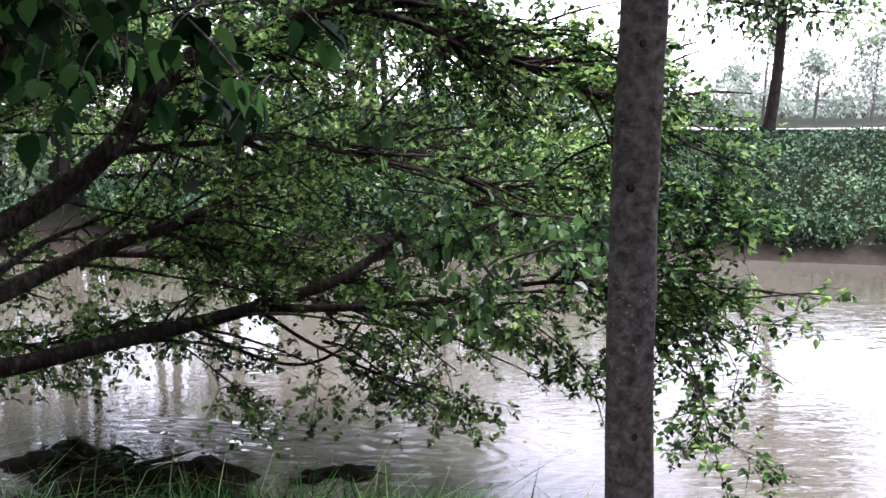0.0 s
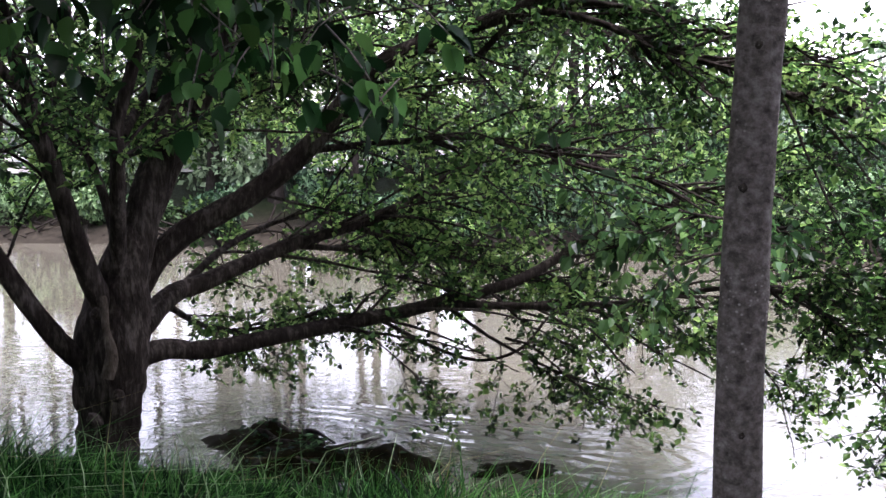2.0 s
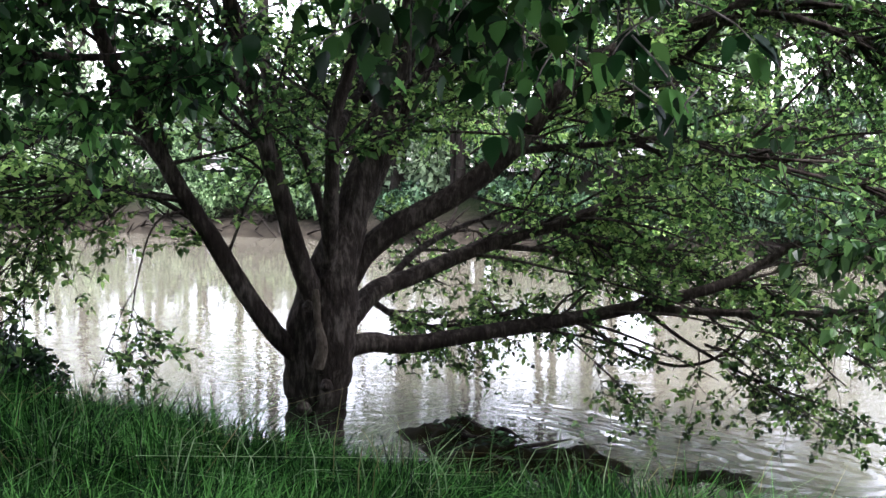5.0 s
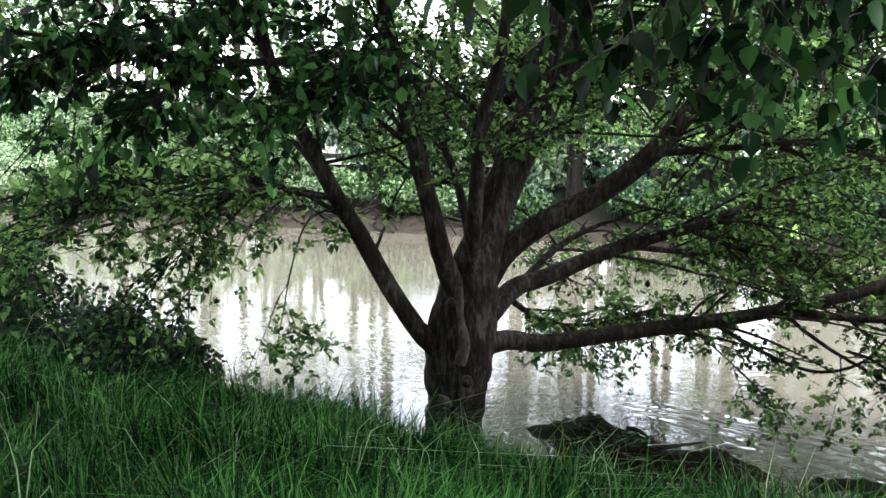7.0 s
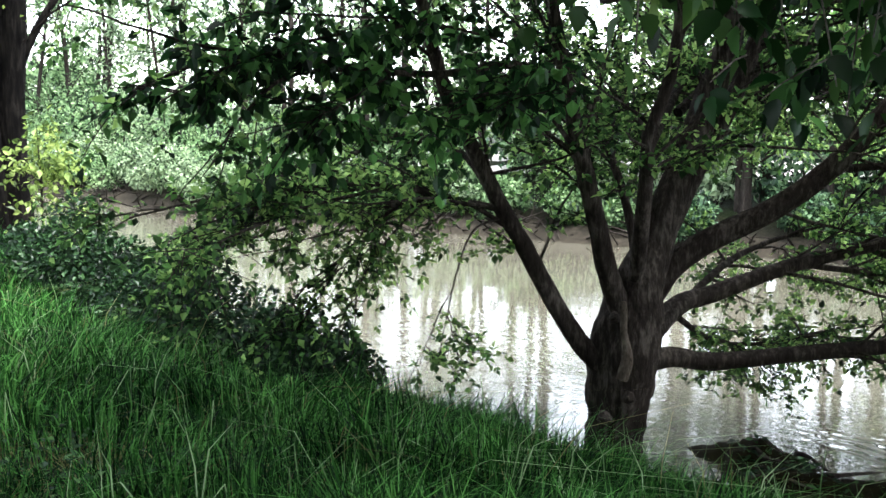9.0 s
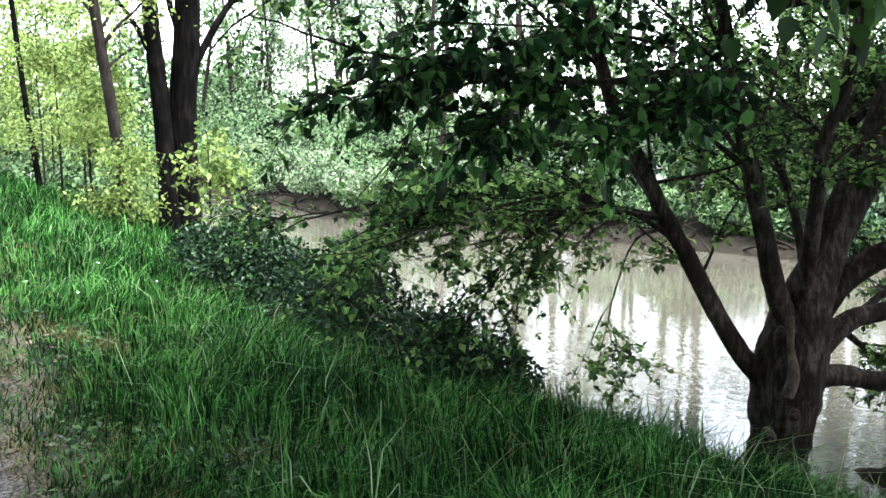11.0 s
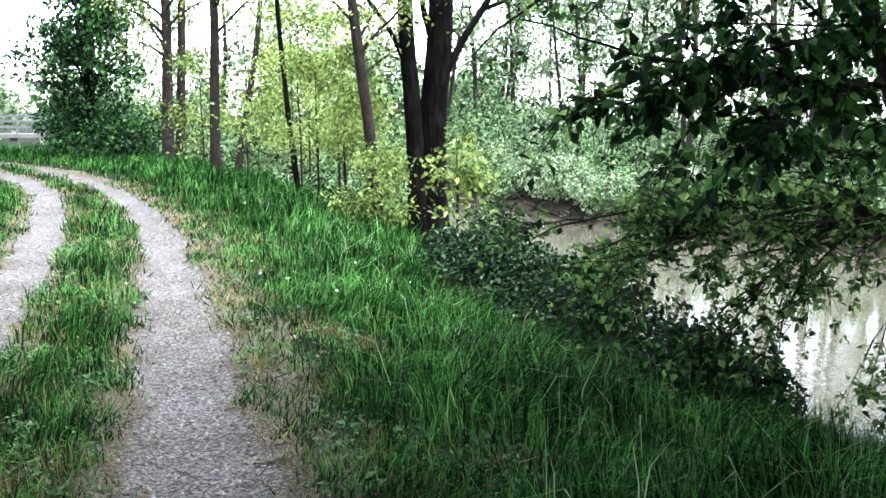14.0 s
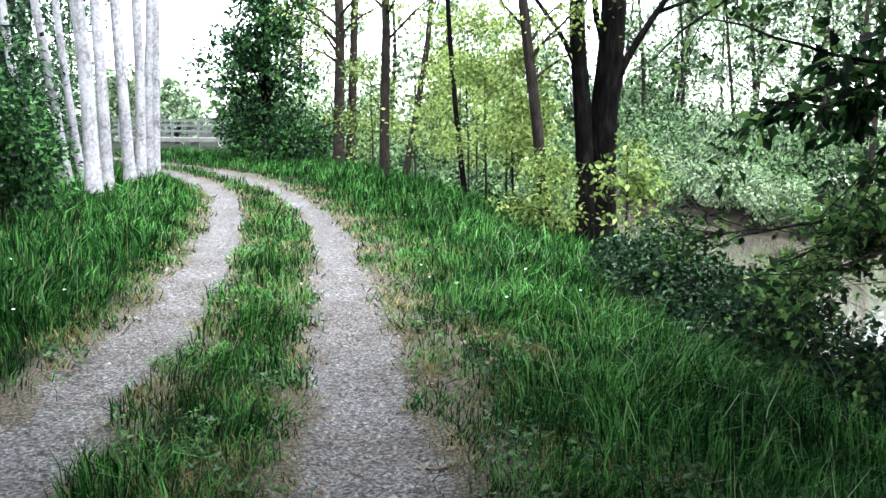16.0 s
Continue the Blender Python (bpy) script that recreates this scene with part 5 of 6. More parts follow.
# ---- bushes ----
def bush(name, label, base, size, count, leaf, material, bark, seed, group="", stems=6, lumps=7, fine=False, low=0.12):
    """A shrub: bent stems from one foot and a lumpy, gappy coat of leaves."""
    g = np.random.default_rng(seed)
    sx, sy, sz = size
    ob = thing(name, label, "shrub", group)
    base = np.asarray(base, float)
    cs = np.stack([g.uniform(-0.6, 0.6, lumps) * sx, g.uniform(-0.6, 0.6, lumps) * sy, g.uniform(0.25, 0.72, lumps) * sz], -1)
    rs = np.stack([g.uniform(0.32, 0.58, lumps) * sx, g.uniform(0.32, 0.58, lumps) * sy, g.uniform(0.22, 0.36, lumps) * sz], -1)
    lines = []
    for c in cs[:stems]:
        foot = np.array([g.normal(0, 0.08) * sx, g.normal(0, 0.08) * sy, -0.1])
        line = smooth_line([foot, foot * 0.5 + c * 0.5 + g.normal(0, 0.06, 3) * sx, c + (0, 0, 0.2 * sz)], 4)
        lines.append((line, np.linspace(0.012, 0.004, len(line)) * max(sz, 0.8)))
    part("stem", tubes_mesh("stem", lines, bark, 5), ob, "woody stems").location = base
    pick = g.integers(0, lumps, count)
    d = unit(g.normal(0, 1, (count, 3)))
    p = cs[pick] + d * rs[pick] * g.uniform(0.55, 1.08, count)[:, None] ** 0.6
    p[:, 2] = np.abs(p[:, 2] - low * 0.2) + low * 0.2
    a = unit(d * 0.7 + g.normal(0, 0.6, (count, 3)) + np.array([0, 0, -0.35]))
    u = unit(d + g.normal(0, 0.5, (count, 3)) + np.array([0, 0, 0.6]))
    L = leaf * g.uniform(0.6, 1.3, count)
    part("foliage", leaves_mesh("foliage", p, a, u, L, L * 0.62, material, fine), ob, "", "stuff").location = base
    return ob


for i, (bx, by, s, hgt) in enumerate([(-13.2, 2.0, 0.85, 0.95), (-12.4, 2.0, 1.0, 1.2), (-11.6, 2.2, 0.95, 1.1), (-10.8, 2.4, 0.95, 1.0), (-10.0, 2.5, 0.95, 0.95), (-9.2, 2.65, 0.95, 0.9), (-8.5, 2.85, 0.9, 0.8), (-7.9, 3.15, 0.7, 0.6)]):
    z = float(ground_z(bx, by))
    bush("bramble_bush", "low dark green bramble sprawling on the bank edge", (bx, by, z), (s, s * 0.75, hgt), 3000, 0.062, LEAF_BRAMBLE, BARK_SHADE_DARK, 60 + i, "brambles along the bank", fine=True, low=0.05)


# ---- trees along the bank and beyond ----
def tree(name, label, base, top, r0, bark, leaf_mat, leaf, count, seed, group="", crown=(0.4, 1.0), reach=1.6, limbs=9, droop=0.05, lift=0.7, sides=5):
    """A tapered, slightly bent trunk with limbs and leaves on their shoots."""
    g = np.random.default_rng(seed)
    base, top = np.asarray(base, float), np.asarray(top, float)
    ob = thing(name, label, "tree", group)
    H = np.linalg.norm(top - base)
    k = np.linspace(0, 1, 6)[:, None]
    pts = base + (top - base) * k + g.normal(0, 0.005, (6, 3)) * H * np.sin(np.pi * k)
    line = smooth_line(pts, 5)
    s = np.linspace(0, 1, len(line))
    part("trunk", tube_mesh("trunk", line, r0 * np.interp(s, [0, 0.05, 0.5, 1], [1.35, 1.0, 0.75, 0.2]), bark, 12, 0.035, seed), ob).location = (0, 0, 0)
    shoots, bones = [], []
    q, w = along(line, np.sort(g.uniform(crown[0], crown[1], limbs)))
    for p, d in zip(q, w):
        f = np.linalg.norm(p - base) / H
        ang = g.uniform(0, 6.28)
        way = unit(np.array([math.cos(ang), math.sin(ang), lift]) + d * 0.3)
        L = reach * (1.15 - 0.6 * f) * g.uniform(0.6, 1.2)
        m = 8 if sides > 3 else 5
        b = shoot(g, p, way, L, droop, 0.09, m)
        bones.append((b, np.linspace(r0 * 0.3, r0 * 0.06, m)))
        for p2, d2 in zip(*along(b, g.uniform(0.25, 1.0, 7 if sides > 3 else 5))):
            t = shoot(g, p2, unit(d2 * 0.7 + g.normal(0, 0.6, 3)), L * g.uniform(0.2, 0.5), droop, 0.1, m - 3 if m > 5 else 3)
            bones.append((t, np.linspace(r0 * 0.06, r0 * 0.025, len(t))))
            shoots.append(t)
    part("limb", tubes_mesh("limb", bones, bark, sides), ob, "spreading limbs", "stuff")
    if count:
        n = max(2, count // max(1, len(shoots)))
        b, a, u, L = hang_leaves(g, shoots, n, leaf, 0.9, 0.35)
        b = b + g.normal(0, leaf * 1.2, b.shape)
        part("foliage", leaves_mesh("foliage", b, a, u, L, L * 0.6, leaf_mat, False), ob, "", "stuff")
    return ob


def foot(x, y):
    return np.array([x, y, float(ground_z(x, y)) - 0.05])


# dark pair of trunks and slim trees by the water
pair = []
pair.append(tree("bankside_tree", "dark furrowed trunk of a tall bankside tree, one of a pair", foot(-17.9, 2.2), (-17.95, 1.75, 9), 0.155, BARK_SHADE_DARK, LEAF_LOCUST, 0.1, 900, 71, "pair of dark trunks", (0.5, 1), 2.4, 11, lift=1.3))
pair.append(tree("bankside_tree", "stout dark furrowed trunk forking above head height", foot(-18.04, 2.49), (-18.05, 2.54, 9.5), 0.25, BARK_SHADE_DARK, LEAF_LOCUST, 0.1, 900, 72, "pair of dark trunks", (0.45, 1), 3.2, 14, lift=1.2))
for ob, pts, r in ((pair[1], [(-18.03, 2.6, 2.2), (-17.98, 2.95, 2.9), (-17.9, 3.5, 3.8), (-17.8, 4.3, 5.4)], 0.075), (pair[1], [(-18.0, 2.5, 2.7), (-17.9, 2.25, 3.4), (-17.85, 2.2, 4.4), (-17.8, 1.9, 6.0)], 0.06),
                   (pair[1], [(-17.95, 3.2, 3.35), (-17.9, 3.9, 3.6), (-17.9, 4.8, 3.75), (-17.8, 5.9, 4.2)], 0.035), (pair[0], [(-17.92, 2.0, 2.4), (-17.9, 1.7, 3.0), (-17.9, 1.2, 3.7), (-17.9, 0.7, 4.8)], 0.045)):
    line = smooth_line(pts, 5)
    part("bough", tube_mesh("bough", line, np.linspace(r, r * 0.45, len(line)), BARK_SHADE_DARK, 9, 0.04, int(r * 100)), ob, "dark forking bough")
tree("slim_tree", "slim crooked brown trunk among yellow-green saplings", foot(-17.4, 1.53), (-17.5, 0.6, 8), 0.1, BARK_BROWN, LEAF_LOCUST, 0.1, 1200, 73, "", (0.3, 1), 1.6, 8)
tree("slim_tree", "thin dark leaning sapling at the grass edge", foot(-22.49, 0.47), (-22.6, -0.55, 8.5), 0.06, BARK_SHADE_DARK, LEAF_LOCUST, 0.1, 700, 74, "", (0.45, 1), 1.4, 7)
tree("locust_tree", "brown-barked locust with thin yellow-green leaves", foot(-28.5, -1.42), (-28.5, -1.5, 10), 0.14, BARK_BROWN, LEAF_LOCUST, 0.12, 2200, 75, "locusts by the track", (0.3, 1), 2.4, 14)
tree("locust_tree", "forked grey locust with half-bare limbs", foot(-30.5, -0.93), (-30.3, 0.4, 9), 0.1, BARK_BROWN, LEAF_LOCUST, 0.12, 1300, 76, "locusts by the track", (0.2, 1), 2.6, 12, lift=1.2)
tree("locust_tree", "brown-barked locust with thin yellow-green leaves", foot(-35.4, -3.1), (-35.4, -3.2, 11), 0.19, BARK_BROWN, LEAF_LOCUST, 0.13, 2200, 77, "locusts by the track", (0.3, 1), 2.4, 14)
tree("locust_tree", "brown-barked locust with thin yellow-green leaves", foot(-36.4, -2.8), (-36.3, -2.6, 11), 0.16, BARK_BROWN, LEAF_LOCUST, 0.13, 1800, 78, "locusts by the track", (0.3, 1), 2.4, 12)
for i, (bx, by, hg, rc, cnt) in enumerate([(-16.95, 1.45, 0.95, 0.7, 700), (-18.9, 1.1, 2.6, 1.2, 1200), (-19.8, 0.7, 2.4, 1.1, 600), (-21.5, 1.2, 3.4, 1.3, 900), (-24.5, 0.6, 3.8, 1.6, 900), (-26.5, 0.9, 4.4, 1.8, 1000), (-29.5, 0.6, 4.2, 1.8, 900), (-32.5, -0.6, 4.5, 2.0, 900), (-31, -1.8, 3.0, 1.4, 500), (-16.9, 2.7, 1.3, 0.7, 350)]):
    tree("locust_sapling", "yellow-green locust sapling with airy sprays of leaves", foot(bx, by), (bx + 0.2, by - 0.1, hg), 0.025, BARK_BROWN, LEAF_LOCUST, 0.085 + 0.004 * i, int(cnt * 2.8), 90 + i, "locust saplings", (0.2, 1), rc, 13, lift=0.35, droop=0.07)
for i, (bx, by, s, hg) in enumerate([(-20.2, 2.2, 1.0, 0.9), (-22.5, 1.9, 1.1, 1.1), (-25.0, 1.7, 1.2, 1.3), (-27.5, 1.2, 1.3, 1.5), (-30.5, 0.9, 1.4, 1.7), (-34.0, 0.1, 1.6, 2.2), (-38.0, -1.2, 2.0, 3.0), (-42.0, -3.0, 2.2, 3.4), (-46.0, -4.6, 2.4, 3.6), (-50.5, -6.0, 2.6, 4.0), (-56, -8.5, 3.0, 4.0)]):
    bush("waterside_bush", "fresh green shrub along the near water edge", foot(bx, by), (s, s, hg), 1000, 0.13 + 0.008 * i, LEAF_SHRUB, BARK_BROWN, 240 + i, "shrubs along the near bank", lumps=9)

# pale poplars in a clump
for i, (bx, by, tx, ty, r) in enumerate([(-22.24, -8.12, -22.0, -8.75, 0.095), (-23.37, -7.91, -23.2, -8.5, 0.1), (-23.45, -7.64, -23.3, -8.1, 0.085), (-20.64, -6.59, -20.55, -6.85, 0.15), (-22.15, -6.77, -22.1, -6.95, 0.125),
                                           (-24.68, -6.98, -24.6, -7.2, 0.135), (-25.7, -7.02, -25.7, -7.0, 0.13), (-27.69, -7.31, -27.7, -7.25, 0.12), (-29.67, -7.64, -29.7, -7.6, 0.12)]):
    k = 3.0
    t = np.array([bx + (tx - bx) * k, by + (ty - by) * k, 11.5])
    tree("poplar_tree", "pale straight poplar trunk in a clump beside the track", foot(bx, by), t, r, BARK_WHITE, LEAF_SHRUB, 0.13, 900, 110 + i, "pale poplars", (0.55, 1), 1.6, 9)

# dense dark tree and shrubs at the bend
tree("bushy_tree", "dense dark green tree leafy down to the ground", foot(-37.2, -5.7), (-37.4, -5.9, 9.5), 0.16, BARK_SHADE_DARK, LEAF_SHADE_DARK, 0.2, 15000, 131, "", (0.02, 1), 2.4, 52, lift=0.8)
for i, (bx, by, s, hg) in enumerate([(-37.0, -5.2, 1.6, 2.6), (-36.0, -4.6, 1.3, 2.0), (-38.5, -6.4, 1.5, 2.4)]):
    bush("roadside_bush", "dense dark green shrub at the bend of the track", foot(bx, by), (s, s, hg), 2200, 0.17, LEAF_SHADE_DARK, BARK_SHADE_DARK, 140 + i, "shrubs at the bend")
for i, (bx, by, s, hg) in enumerate([(-15.2, -6.3, 0.9, 2.0), (-16.6, -6.9, 1.2, 2.9), (-18.6, -7.9, 1.3, 2.6), (-20.5, -8.6, 1.3, 2.0), (-24.0, -9.6, 1.8, 3.2), (-28.0, -10.5, 2.0, 3.6), (-21.0, -10.5, 2.0, 4.5), (-25.5, -11.5, 2.4, 5.5), (-30.5, -12.0, 2.4, 5.5), (-18.0, -10.0, 1.8, 4.5), (-34, -12.5, 2.2, 4.0), (-24, -13.5, 2.6, 7.0), (-29, -14.5, 2.8, 7.5), (-34, -16, 3.0, 7.0), (-20, -12.5, 2.2, 6.5)]):
    bush("hedge_bush", "leafy mid-green hedge shrub beyond the grass verge", foot(bx, by), (s, s, hg), 3200 if i < 4 else 2200, 0.11 if i < 4 else 0.15, LEAF_SHADE_DARK if i < 4 else LEAF_DYKE, BARK_BROWN, 150 + i, "hedge by the poplars")
for i, (bx, by, hg) in enumerate([(-26, -12, 10), (-32, -12.5, 11), (-38, -14, 11), (-21, -13, 9)]):
    tree("verge_tree", "leafy tree behind the pale poplars", foot(bx, by), (bx - 0.3, by - 0.4, hg), 0.17, BARK_BROWN, LEAF_LOCUST if i % 2 else LEAF_DYKE, 0.2, 7000, 160 + i, "trees behind the poplars", (0.15, 1), 3.2, 22)


# unseen trees added behind the walker to block sky and sun from the track
for i, (bx, by, hg) in enumerate([(3.6, 3.0, 9), (2.5, -5.0, 10), (-3.5, -7.5, 10), (7.0, -1.0, 10), (0.5, -9.5, 11), (7, -7, 11), (9, 4, 10), (-9, -11, 10), (-2.2, -4.2, 10), (1.4, -5.2, 9), (-5.8, -5.8, 9), (-9.5, -8.2, 10)]):
    tree("unseen_shade_tree", "unseen tall leafy tree added so that its crown shades the track", foot(bx, by), (bx - 0.3, by + 0.2, hg), 0.2, BARK_SHADE_DARK, LEAF_SHADE_DARK, 0.38, 5200, 260 + i, "shade trees behind the track", (0.4, 1), 4.4, 24, lift=0.35, sides=3)


# shrubs added out of view to cut the low sky light
for i, (bx, by) in enumerate([(5.5, 5.5), (7.0, 2.5), (8.0, -1.0), (7.5, -4.5), (5.0, -8.0), (1.5, -9.5), (-2.0, -9.8), (-5.5, -9.5), (9.5, -7.5), (4.5, 8.0)]):
    bush("unseen_thicket_bush", "unseen tall dense shrub added to block low sky light behind the shade trees", foot(bx, by), (2.3, 2.3, 5.5), 1500, 0.3, LEAF_SHADE_DARK, BARK_BROWN, 900 + i, "thicket behind the track", lumps=11)


# ---- the far bank ----
def far_y(x):
    return float(np.interp(x, FAR_X, FAR_Y))


g = np.random.default_rng(200)
n = 0
for x0 in np.arange(-58, -6.5, 1.7):
    for row, (v, s, hg) in enumerate([(0.85, 1.3, 1.7), (4.0, 1.8, 2.8), (7.5, 2.3, 3.6)]):
        if row == 2 and x0 > -20:
            continue
        bx = x0 + g.uniform(-0.6, 0.6)
        by = far_y(bx) + v + g.uniform(-0.6, 0.6)
        k = g.uniform(0.75, 1.3) * (0.6 if -32 < bx < -14 else 1.0)
        kind = g.integers(0, 3)
        mat = (LEAF_SHRUB, LEAF_WILLOW_HAZE, LEAF_SHRUB)[kind]
        if -19 < bx < -9:
            mat, kind = LEAF_DYKE, 2
        word = ("fresh green", "grey-green willow", "mid-green")[kind]
        bush("riverside_bush", word + " shrub on the far river bank", foot(bx, by), (s * k, s * k, hg * k), 2300 if row == 0 and bx > -46 else 700, 0.135 if row == 0 and bx > -46 else 0.2, mat, BARK_BROWN, 300 + n, "shrubs on the far bank", lumps=9, low=0.1)
        n += 1
for i in range(36):
    bx = -62 + i * 1.42 + g.uniform(-0.8, 0.8)
    by = far_y(bx) + g.uniform(4, 15)
    hg = g.uniform(8, 14)
    pale = i % 3
    if -31 < bx < -21 and i % 3 != 2:
        continue
    tree("riverside_tree", ("slender grey-green willow on the far bank", "fresh green tree on the far bank", "half-bare slender tree on the far bank")[pale], foot(bx, by), (bx + g.uniform(-1, 1), by + g.uniform(-1, 1), hg),
         g.uniform(0.08, 0.15), BARK_BROWN, (LEAF_WILLOW_HAZE, LEAF_SHRUB, LEAF_WILLOW_HAZE)[pale], 0.24, (2300, 2000, 1100)[pale], 400 + i, "trees on the far bank", (0.2, 1), 2.6, 20, sides=3)


for i in range(14):
    bx = -35 + i * 1.6 + g.uniform(-0.6, 0.6)
    by = far_y(bx) + g.uniform(2, 7)
    tree("riverside_tree", "half-bare slender trunk on the far bank", foot(bx, by), (bx + g.uniform(-0.8, 0.8), by, g.uniform(8, 13)), g.uniform(0.08, 0.14), BARK_BROWN, LEAF_WILLOW_HAZE, 0.2, 260, 470 + i, "trees on the far bank", (0.3, 1), 2.0, 9, sides=3)
for i in range(8):
    bx = -23 + i * 1.4 + g.uniform(-0.4, 0.4)
    by = far_y(bx) + g.uniform(3, 8)
    tree("riverside_tree", "tall airy willow on the far bank behind the maple", foot(bx, by), (bx + g.uniform(-1, 1), by, g.uniform(8, 13)), g.uniform(0.09, 0.15), BARK_BROWN, LEAF_WILLOW_HAZE, 0.24, 1000, 450 + i, "trees on the far bank", (0.15, 1), 2.6, 20, sides=3)


for i, (bx, dv, hg) in enumerate([(-24.5, 3.0, 8.0), (-21.6, 3.6, 8.5), (-19.2, 2.4, 7.0), (-17.0, 3.8, 9.0), (-14.8, 2.6, 8.0), (-12.9, 3.2, 7.5), (-15.9, 6.0, 10.0)]):
    tree("riverside_tree", "dense leafy tree on the far bank behind the maple", foot(bx, far_y(bx) + dv), (bx + 0.4, far_y(bx) + dv, hg), 0.14, BARK_BROWN, LEAF_SHRUB if i % 2 else LEAF_DYKE, 0.22, 2600, 830 + i, "trees on the far bank", (0.08, 1), 2.9, 24, sides=3, lift=0.4)


def dyke_cover():
    """Ivy and weeds that mantle the open dyke."""
    g = np.random.default_rng(17)
    n = 50000
    x = g.uniform(-15, 16, n)
    v = g.uniform(0.35, 5.3, n)
    y = np.interp(x, FAR_X, FAR_Y) + v
    hump = 1.15 * lumpy(x, v, 1.3, 0.4) ** 2 + 0.4 * lumpy(x, v, 3.2, 2.0)
    z = ground_z(x, y) + hump * g.uniform(0.15, 1.1, n) * np.interp(v, [0.3, 0.8, 3.4, 4.4, 5.3], [1.5, 1.0, 0.8, 0.3, 0.06])
    a = unit(g.normal(0, 0.7, (n, 3)) + np.array([0, -0.5, -0.2]))
    u = unit(g.normal(0, 0.5, (n, 3)) + np.array([0, -0.5, 0.9]))
    L = g.uniform(0.05, 0.125, n)
    tagged(new("dyke_weeds", leaves_mesh("dyke_weeds", np.stack([x, y, z], -1), a, u, L, L * 0.7, LEAF_DYKE, False)), "ivy and weeds covering the steep far dyke", "undergrowth", kind="stuff")


dyke_cover()
for i in range(26):
    bx = -12 + i * 1.05 + g.uniform(-0.4, 0.4)
    bush("dyke_bush", "small tangled shrub at the foot of the far dyke", foot(bx, far_y(bx) + g.uniform(0.5, 1.3)), (0.7, 0.6, g.uniform(0.6, 1.1)), 420, 0.14, LEAF_DYKE, DEADWOOD, 500 + i, "shrubs at the waterline", low=0.02)

rx = np.arange(-40, 60.1, 4.0)
ry = np.interp(rx, FAR_X, FAR_Y) + 5.9
rv = np.stack([np.stack([rx, ry + k, ground_z(rx, ry + k) + 0.1], -1) for k in (0, 3.2)], 1).reshape(-1, 3)
k = np.arange(len(rx) - 1)[:, None] * 2
tagged(new("road", mesh_of("road", rv, k + np.array([[0, 2, 3, 1]]), ASPHALT)), "pale road along the top of the far dyke", "road", kind="structure")

tree("dyke_tree", "rounded leafy tree with a bare leaning trunk on the far dyke", foot(-4.15, 28.3), (-3.6, 28.4, 7.2), 0.15, BARK_BROWN, LEAF_SHRUB, 0.2, 8500, 170, "", (0.36, 0.95), 3.2, 34, lift=0.0, droop=0.03)
tree("dyke_tree", "leafy tree on the far dyke", foot(4.0, 29.6), (4.2, 29.8, 8), 0.2, BARK_SHADE_DARK, LEAF_SHRUB, 0.2, 3200, 171, "", (0.35, 1), 2.6, 18, lift=0.5)
# far row and hedge: haze comes from the pale leaf and bark colours
for i in range(15):
    bx = -24 + i * 3.4 + g.uniform(-1, 1)
    by = 62 + g.uniform(-6, 16)
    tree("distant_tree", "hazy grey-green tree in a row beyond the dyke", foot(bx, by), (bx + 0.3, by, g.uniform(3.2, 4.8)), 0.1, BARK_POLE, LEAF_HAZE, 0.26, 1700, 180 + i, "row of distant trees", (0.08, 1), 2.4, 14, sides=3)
for i in range(16):
    bx = -30 + i * 4.2 + g.uniform(-1, 1)
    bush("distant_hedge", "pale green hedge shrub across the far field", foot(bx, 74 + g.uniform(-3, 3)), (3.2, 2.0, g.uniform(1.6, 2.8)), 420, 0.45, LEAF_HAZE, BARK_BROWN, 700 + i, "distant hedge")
# willow leaf colour used here for its paleness, in place of haze
for i in range(14):
    bx, by = -62 - 4 * (i % 5) + g.uniform(-2, 2), -34 + 3.2 * i
    tree("distant_tree", "hazy green tree beyond the bridge", foot(bx, by), (bx, by, g.uniform(2.6, 3.6) if -24 < by < -9 else g.uniform(7, 11)), 0.16, BARK_BROWN, LEAF_WILLOW_HAZE, 0.4, 1500, 220 + i, "trees beyond the bridge", (0.15, 1), 2.6, 14, sides=3)


for i in range(16):
    bx, by = -58 - 3 * (i % 4) + g.uniform(-1, 1), -9 + 1.6 * i
    bush("distant_hedge", "fresh green thicket beyond the locusts", foot(bx, by), (2.6, 2.4, g.uniform(3.5, 6.5)), 800, 0.42, LEAF_SHRUB, BARK_BROWN, 740 + i, "thicket beyond the locusts")


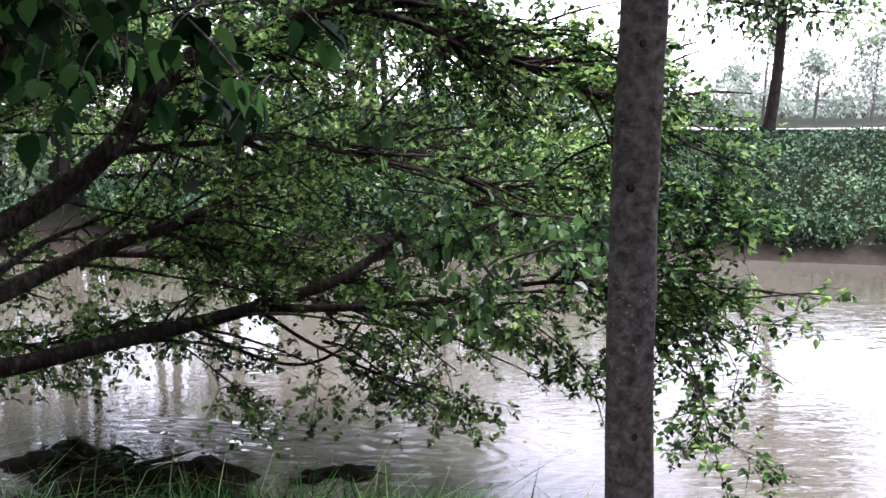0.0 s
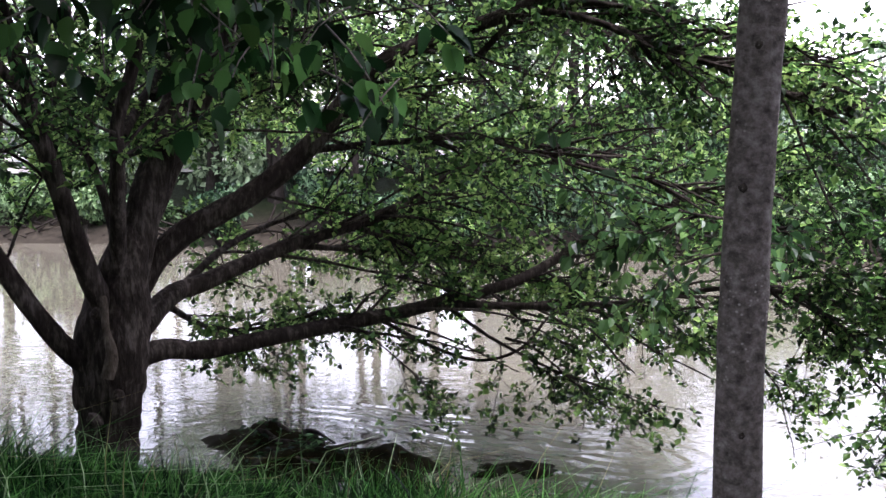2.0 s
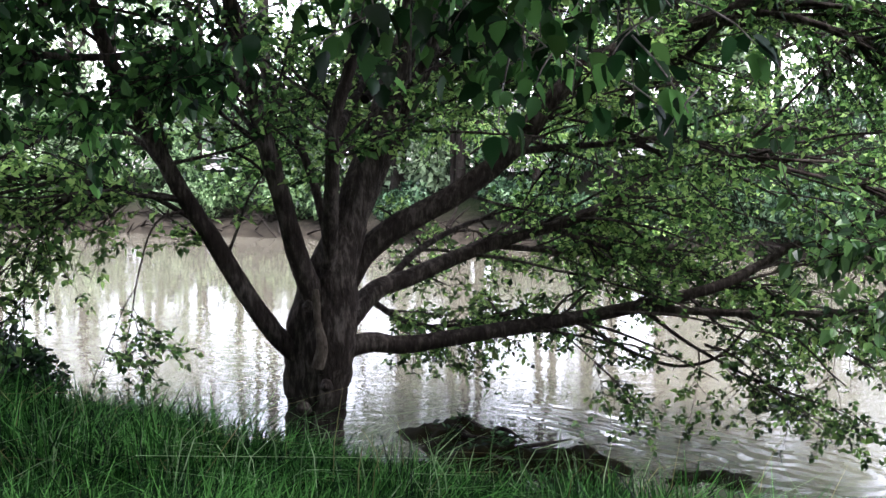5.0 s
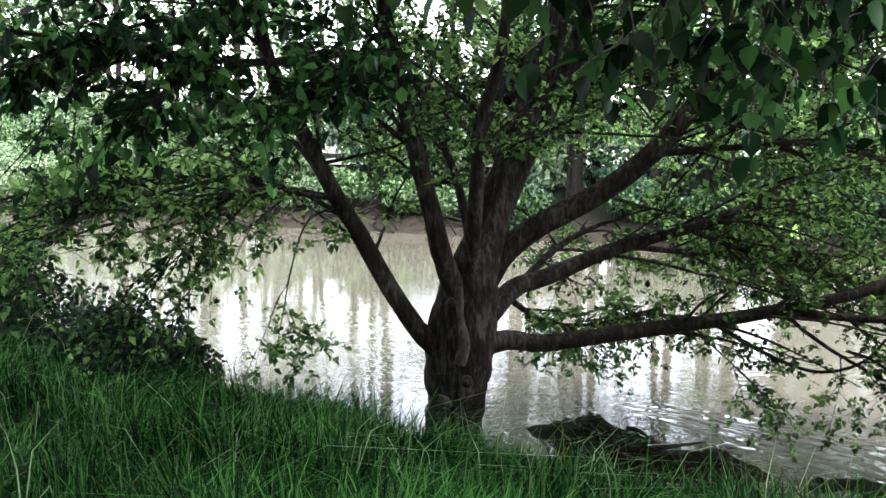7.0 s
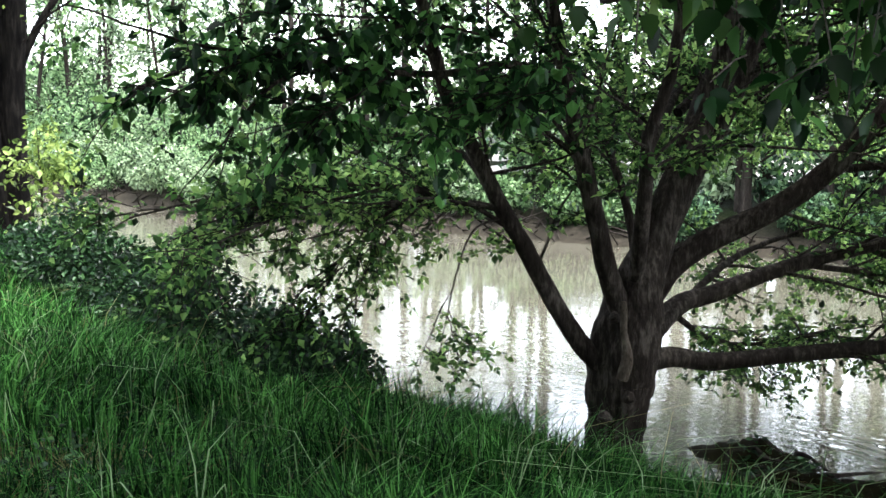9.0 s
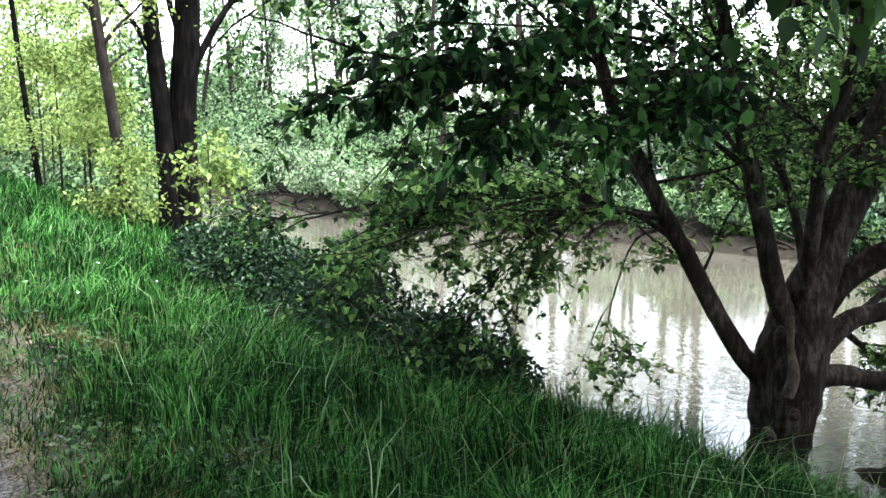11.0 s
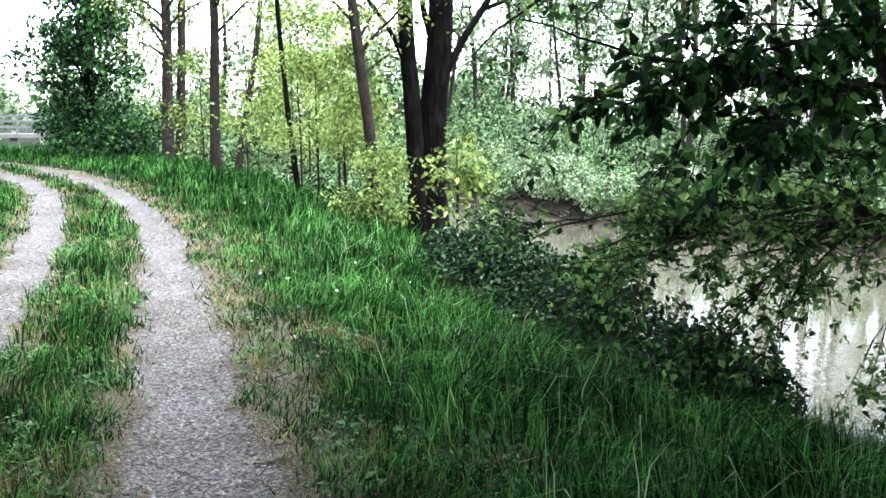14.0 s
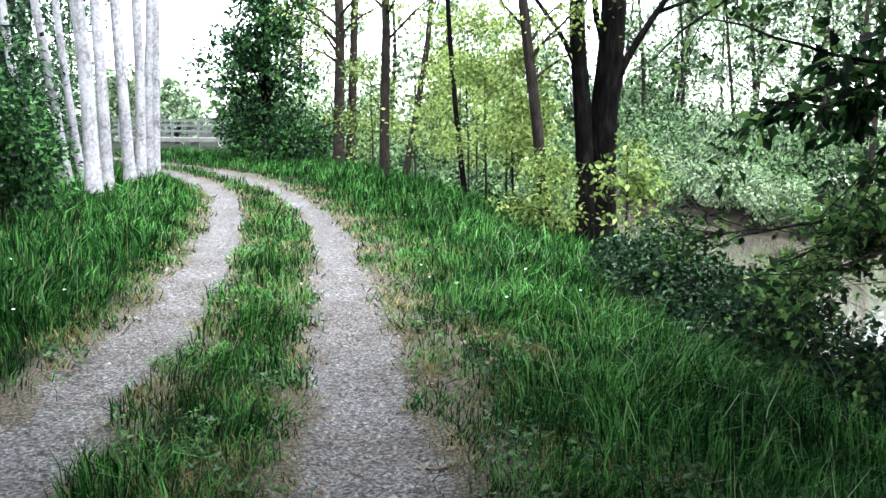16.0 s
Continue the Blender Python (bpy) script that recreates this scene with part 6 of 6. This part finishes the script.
# ---- small things by the water ----
def silt_mound():
    """A rotten root mass silted over and half sunk beside the maple, with low tails of silt downstream that also stand
    in for shaded water.
    """
    ob = thing("silt_mound", "dark olive-brown silted root mound half sunk beside the maple", "mud bank")
    xs, ys = np.arange(-8.3, -3.9, 0.045), np.arange(6.0, 9.2, 0.045)
    px, py = np.meshgrid(xs, ys, indexing="ij")
    h = np.full(px.shape, -0.14)
    # low outer lobes also put the dark of shaded, reflecting water into shape
    for cx, cy, amp, sx, sy, turn in [(-6.95, 7.5, 0.22, 0.42, 0.34, 0.5), (-6.45, 6.95, 0.3, 0.75, 0.42, 0.7), (-7.45, 7.2, 0.26, 0.45, 0.4, 0.0), (-5.75, 7.5, 0.26, 0.36, 0.4, 0.4), (-5.35, 7.05, 0.2, 0.5, 0.3, 0.5), (-4.75, 8.05, 0.19, 0.6, 0.3, 0.4)]:
        a, b = (px - cx) * math.cos(turn) + (py - cy) * math.sin(turn), (py - cy) * math.cos(turn) - (px - cx) * math.sin(turn)
        h = h + amp * np.exp(-((a / sx) ** 2) - (b / sy) ** 2)
    rough = np.array([noise.fractal(Vector((x * 3.1, y * 3.1, 4.0)), 0.8, 2.1, 5) for x, y in zip(px.ravel(), py.ravel())]).reshape(px.shape)
    pz = WATER_Z + 0.9 * h - 0.015 + 0.1 * rough
    m, n = px.shape
    i, j = np.meshgrid(np.arange(m - 1), np.arange(n - 1), indexing="ij")
    q = np.stack([i * n + j, (i + 1) * n + j, (i + 1) * n + j + 1, i * n + j + 1], -1).reshape(-1, 4)
    q = q[(pz.ravel()[q] > WATER_Z - 0.08).any(1)]
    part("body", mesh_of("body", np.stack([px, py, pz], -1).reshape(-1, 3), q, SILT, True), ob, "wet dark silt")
    g = np.random.default_rng(77)
    for k in range(11):
        x, y = g.uniform(-7.5, -6.2), g.uniform(6.9, 7.8)
        z = float(pz[int((x + 8.3) / 0.045), int((y - 6.0) / 0.045)])
        a = g.uniform(-0.4, 1.2)
        way = (math.cos(a), math.sin(a), g.uniform(0.0, 0.25))
        root = shoot(g, np.array([x, y, z + 0.01]), way, g.uniform(0.25, 0.7), 0.05, 0.12, 6)
        part("root", tube_mesh("root", root, np.linspace(0.026, 0.006, 6), BARK, 6, 0.1, k), ob)
    t = 500
    x, y = g.normal(-6.8, 0.45, t), g.normal(7.3, 0.3, t)
    z = np.array([pz[int(np.clip((a + 8.3) / 0.045, 0, m - 1)), int(np.clip((b - 6.0) / 0.045, 0, n - 1))] for a, b in zip(x, y)])
    ok = z > WATER_Z + 0.015
    base = np.stack([x, y, z], -1)[ok]
    L = g.uniform(0.04, 0.12, len(base))
    part("sodden_litter", leaves_mesh("sodden_litter", base, g.normal(0, 1, base.shape) * (1, 1, 0.25), g.normal(0, 0.3, base.shape) + (0, 0, 1), L, L * 0.5, LEAF_BRAMBLE, False), ob, "dark weeds and sodden leaves", "stuff")


silt_mound()


def driftwood(points, r, seed):
    line = smooth_line(points, 5)
    tagged(new("driftwood", tube_mesh("driftwood", line, np.linspace(r, r * 0.3, len(line)), DEADWOOD, 8, 0.08, seed)), "bleached branch washed up on the muddy far bank", "driftwood", "driftwood on the far bank")


for i, (bx, dv, L, ang) in enumerate([(-43.5, 0.3, 2.2, 2.6), (-41.8, 0.5, 1.6, 0.4), (-38.0, 0.4, 2.4, 2.9), (-34.5, 0.5, 2.0, 0.2), (-30.0, 0.4, 1.8, 2.7)]):
    b = np.array([bx, far_y(bx) + dv, 0.0])
    b[2] = float(ground_z(b[0], b[1])) + 0.05
    e = b + L * np.array([math.cos(ang), math.sin(ang) * 0.3, 0.12])
    driftwood([b, (b + e) / 2 + (0, 0, 0.1), e], 0.08, i)


def drift_twigs():
    """Sticks and roots left by high water along the foot of the far bank."""
    g = np.random.default_rng(61)
    lines = []
    for _ in range(420):
        x = g.uniform(-50, -8)
        y = far_y(x) + g.uniform(-0.35, 0.9)
        z = max(float(ground_z(x, y)), WATER_Z) + 0.02
        a = g.uniform(0, 6.28)
        s = shoot(g, np.array([x, y, z]), (math.cos(a), 0.5 * math.sin(a), g.uniform(0.0, 0.7)), g.uniform(0.3, 1.3), 0.06, 0.15, 5)
        s[:, 2] = np.maximum(s[:, 2], z)
        lines.append((s, np.linspace(0.03, 0.008, 5) * g.uniform(0.5, 1.4)))
    tagged(new("drift_twigs", tubes_mesh("drift_twigs", lines, BARK_BROWN, 4)), "sticks and roots strewn along the muddy far bank", "driftwood", kind="stuff")


drift_twigs()


def bridge():
    ob = thing("footbridge", "low footbridge with pale railings at the end of the track", "bridge")
    a, b = np.array([-50.5, -14.5, 0.42]), np.array([-52.5, -5.0, 0.42])
    d = (b - a) / np.linalg.norm(b - a)
    s = np.array([-d[1], d[0], 0])

    def beam(name, p, q, wide, tall, mat):
        c = [p - s * wide / 2, p + s * wide / 2, q + s * wide / 2, q - s * wide / 2]
        v = np.array(c + [k + (0, 0, tall) for k in c])
        f = np.array([(3, 2, 1, 0), (4, 5, 6, 7), (0, 1, 5, 4), (1, 2, 6, 5), (2, 3, 7, 6), (3, 0, 4, 7)])
        return part(name, mesh_of(name, v, f, mat), ob)

    beam("deck", a, b, 2.4, 0.16, CONCRETE)
    for side in (-1.15, 1.15):
        for h in (0.42, 0.68, 0.92):
            beam("rail", a + s * side + (0, 0, h), b + s * side + (0, 0, h), 0.06, 0.07, RAIL)
        for k in np.linspace(0.02, 0.98, 9):
            p = a + (b - a) * k + s * side
            beam("post", p + (0, 0, 0.16), p + d * 0.08 + (0, 0, 0.16), 0.08, 0.85, RAIL)
    for k in (0.1, 0.35, 0.6, 0.85):
        p = a + (b - a) * k
        beam("pier", p - (0, 0, 0.6), p + d * 0.35 - (0, 0, 0.6), 2.0, 0.6, CONCRETE)


bridge()
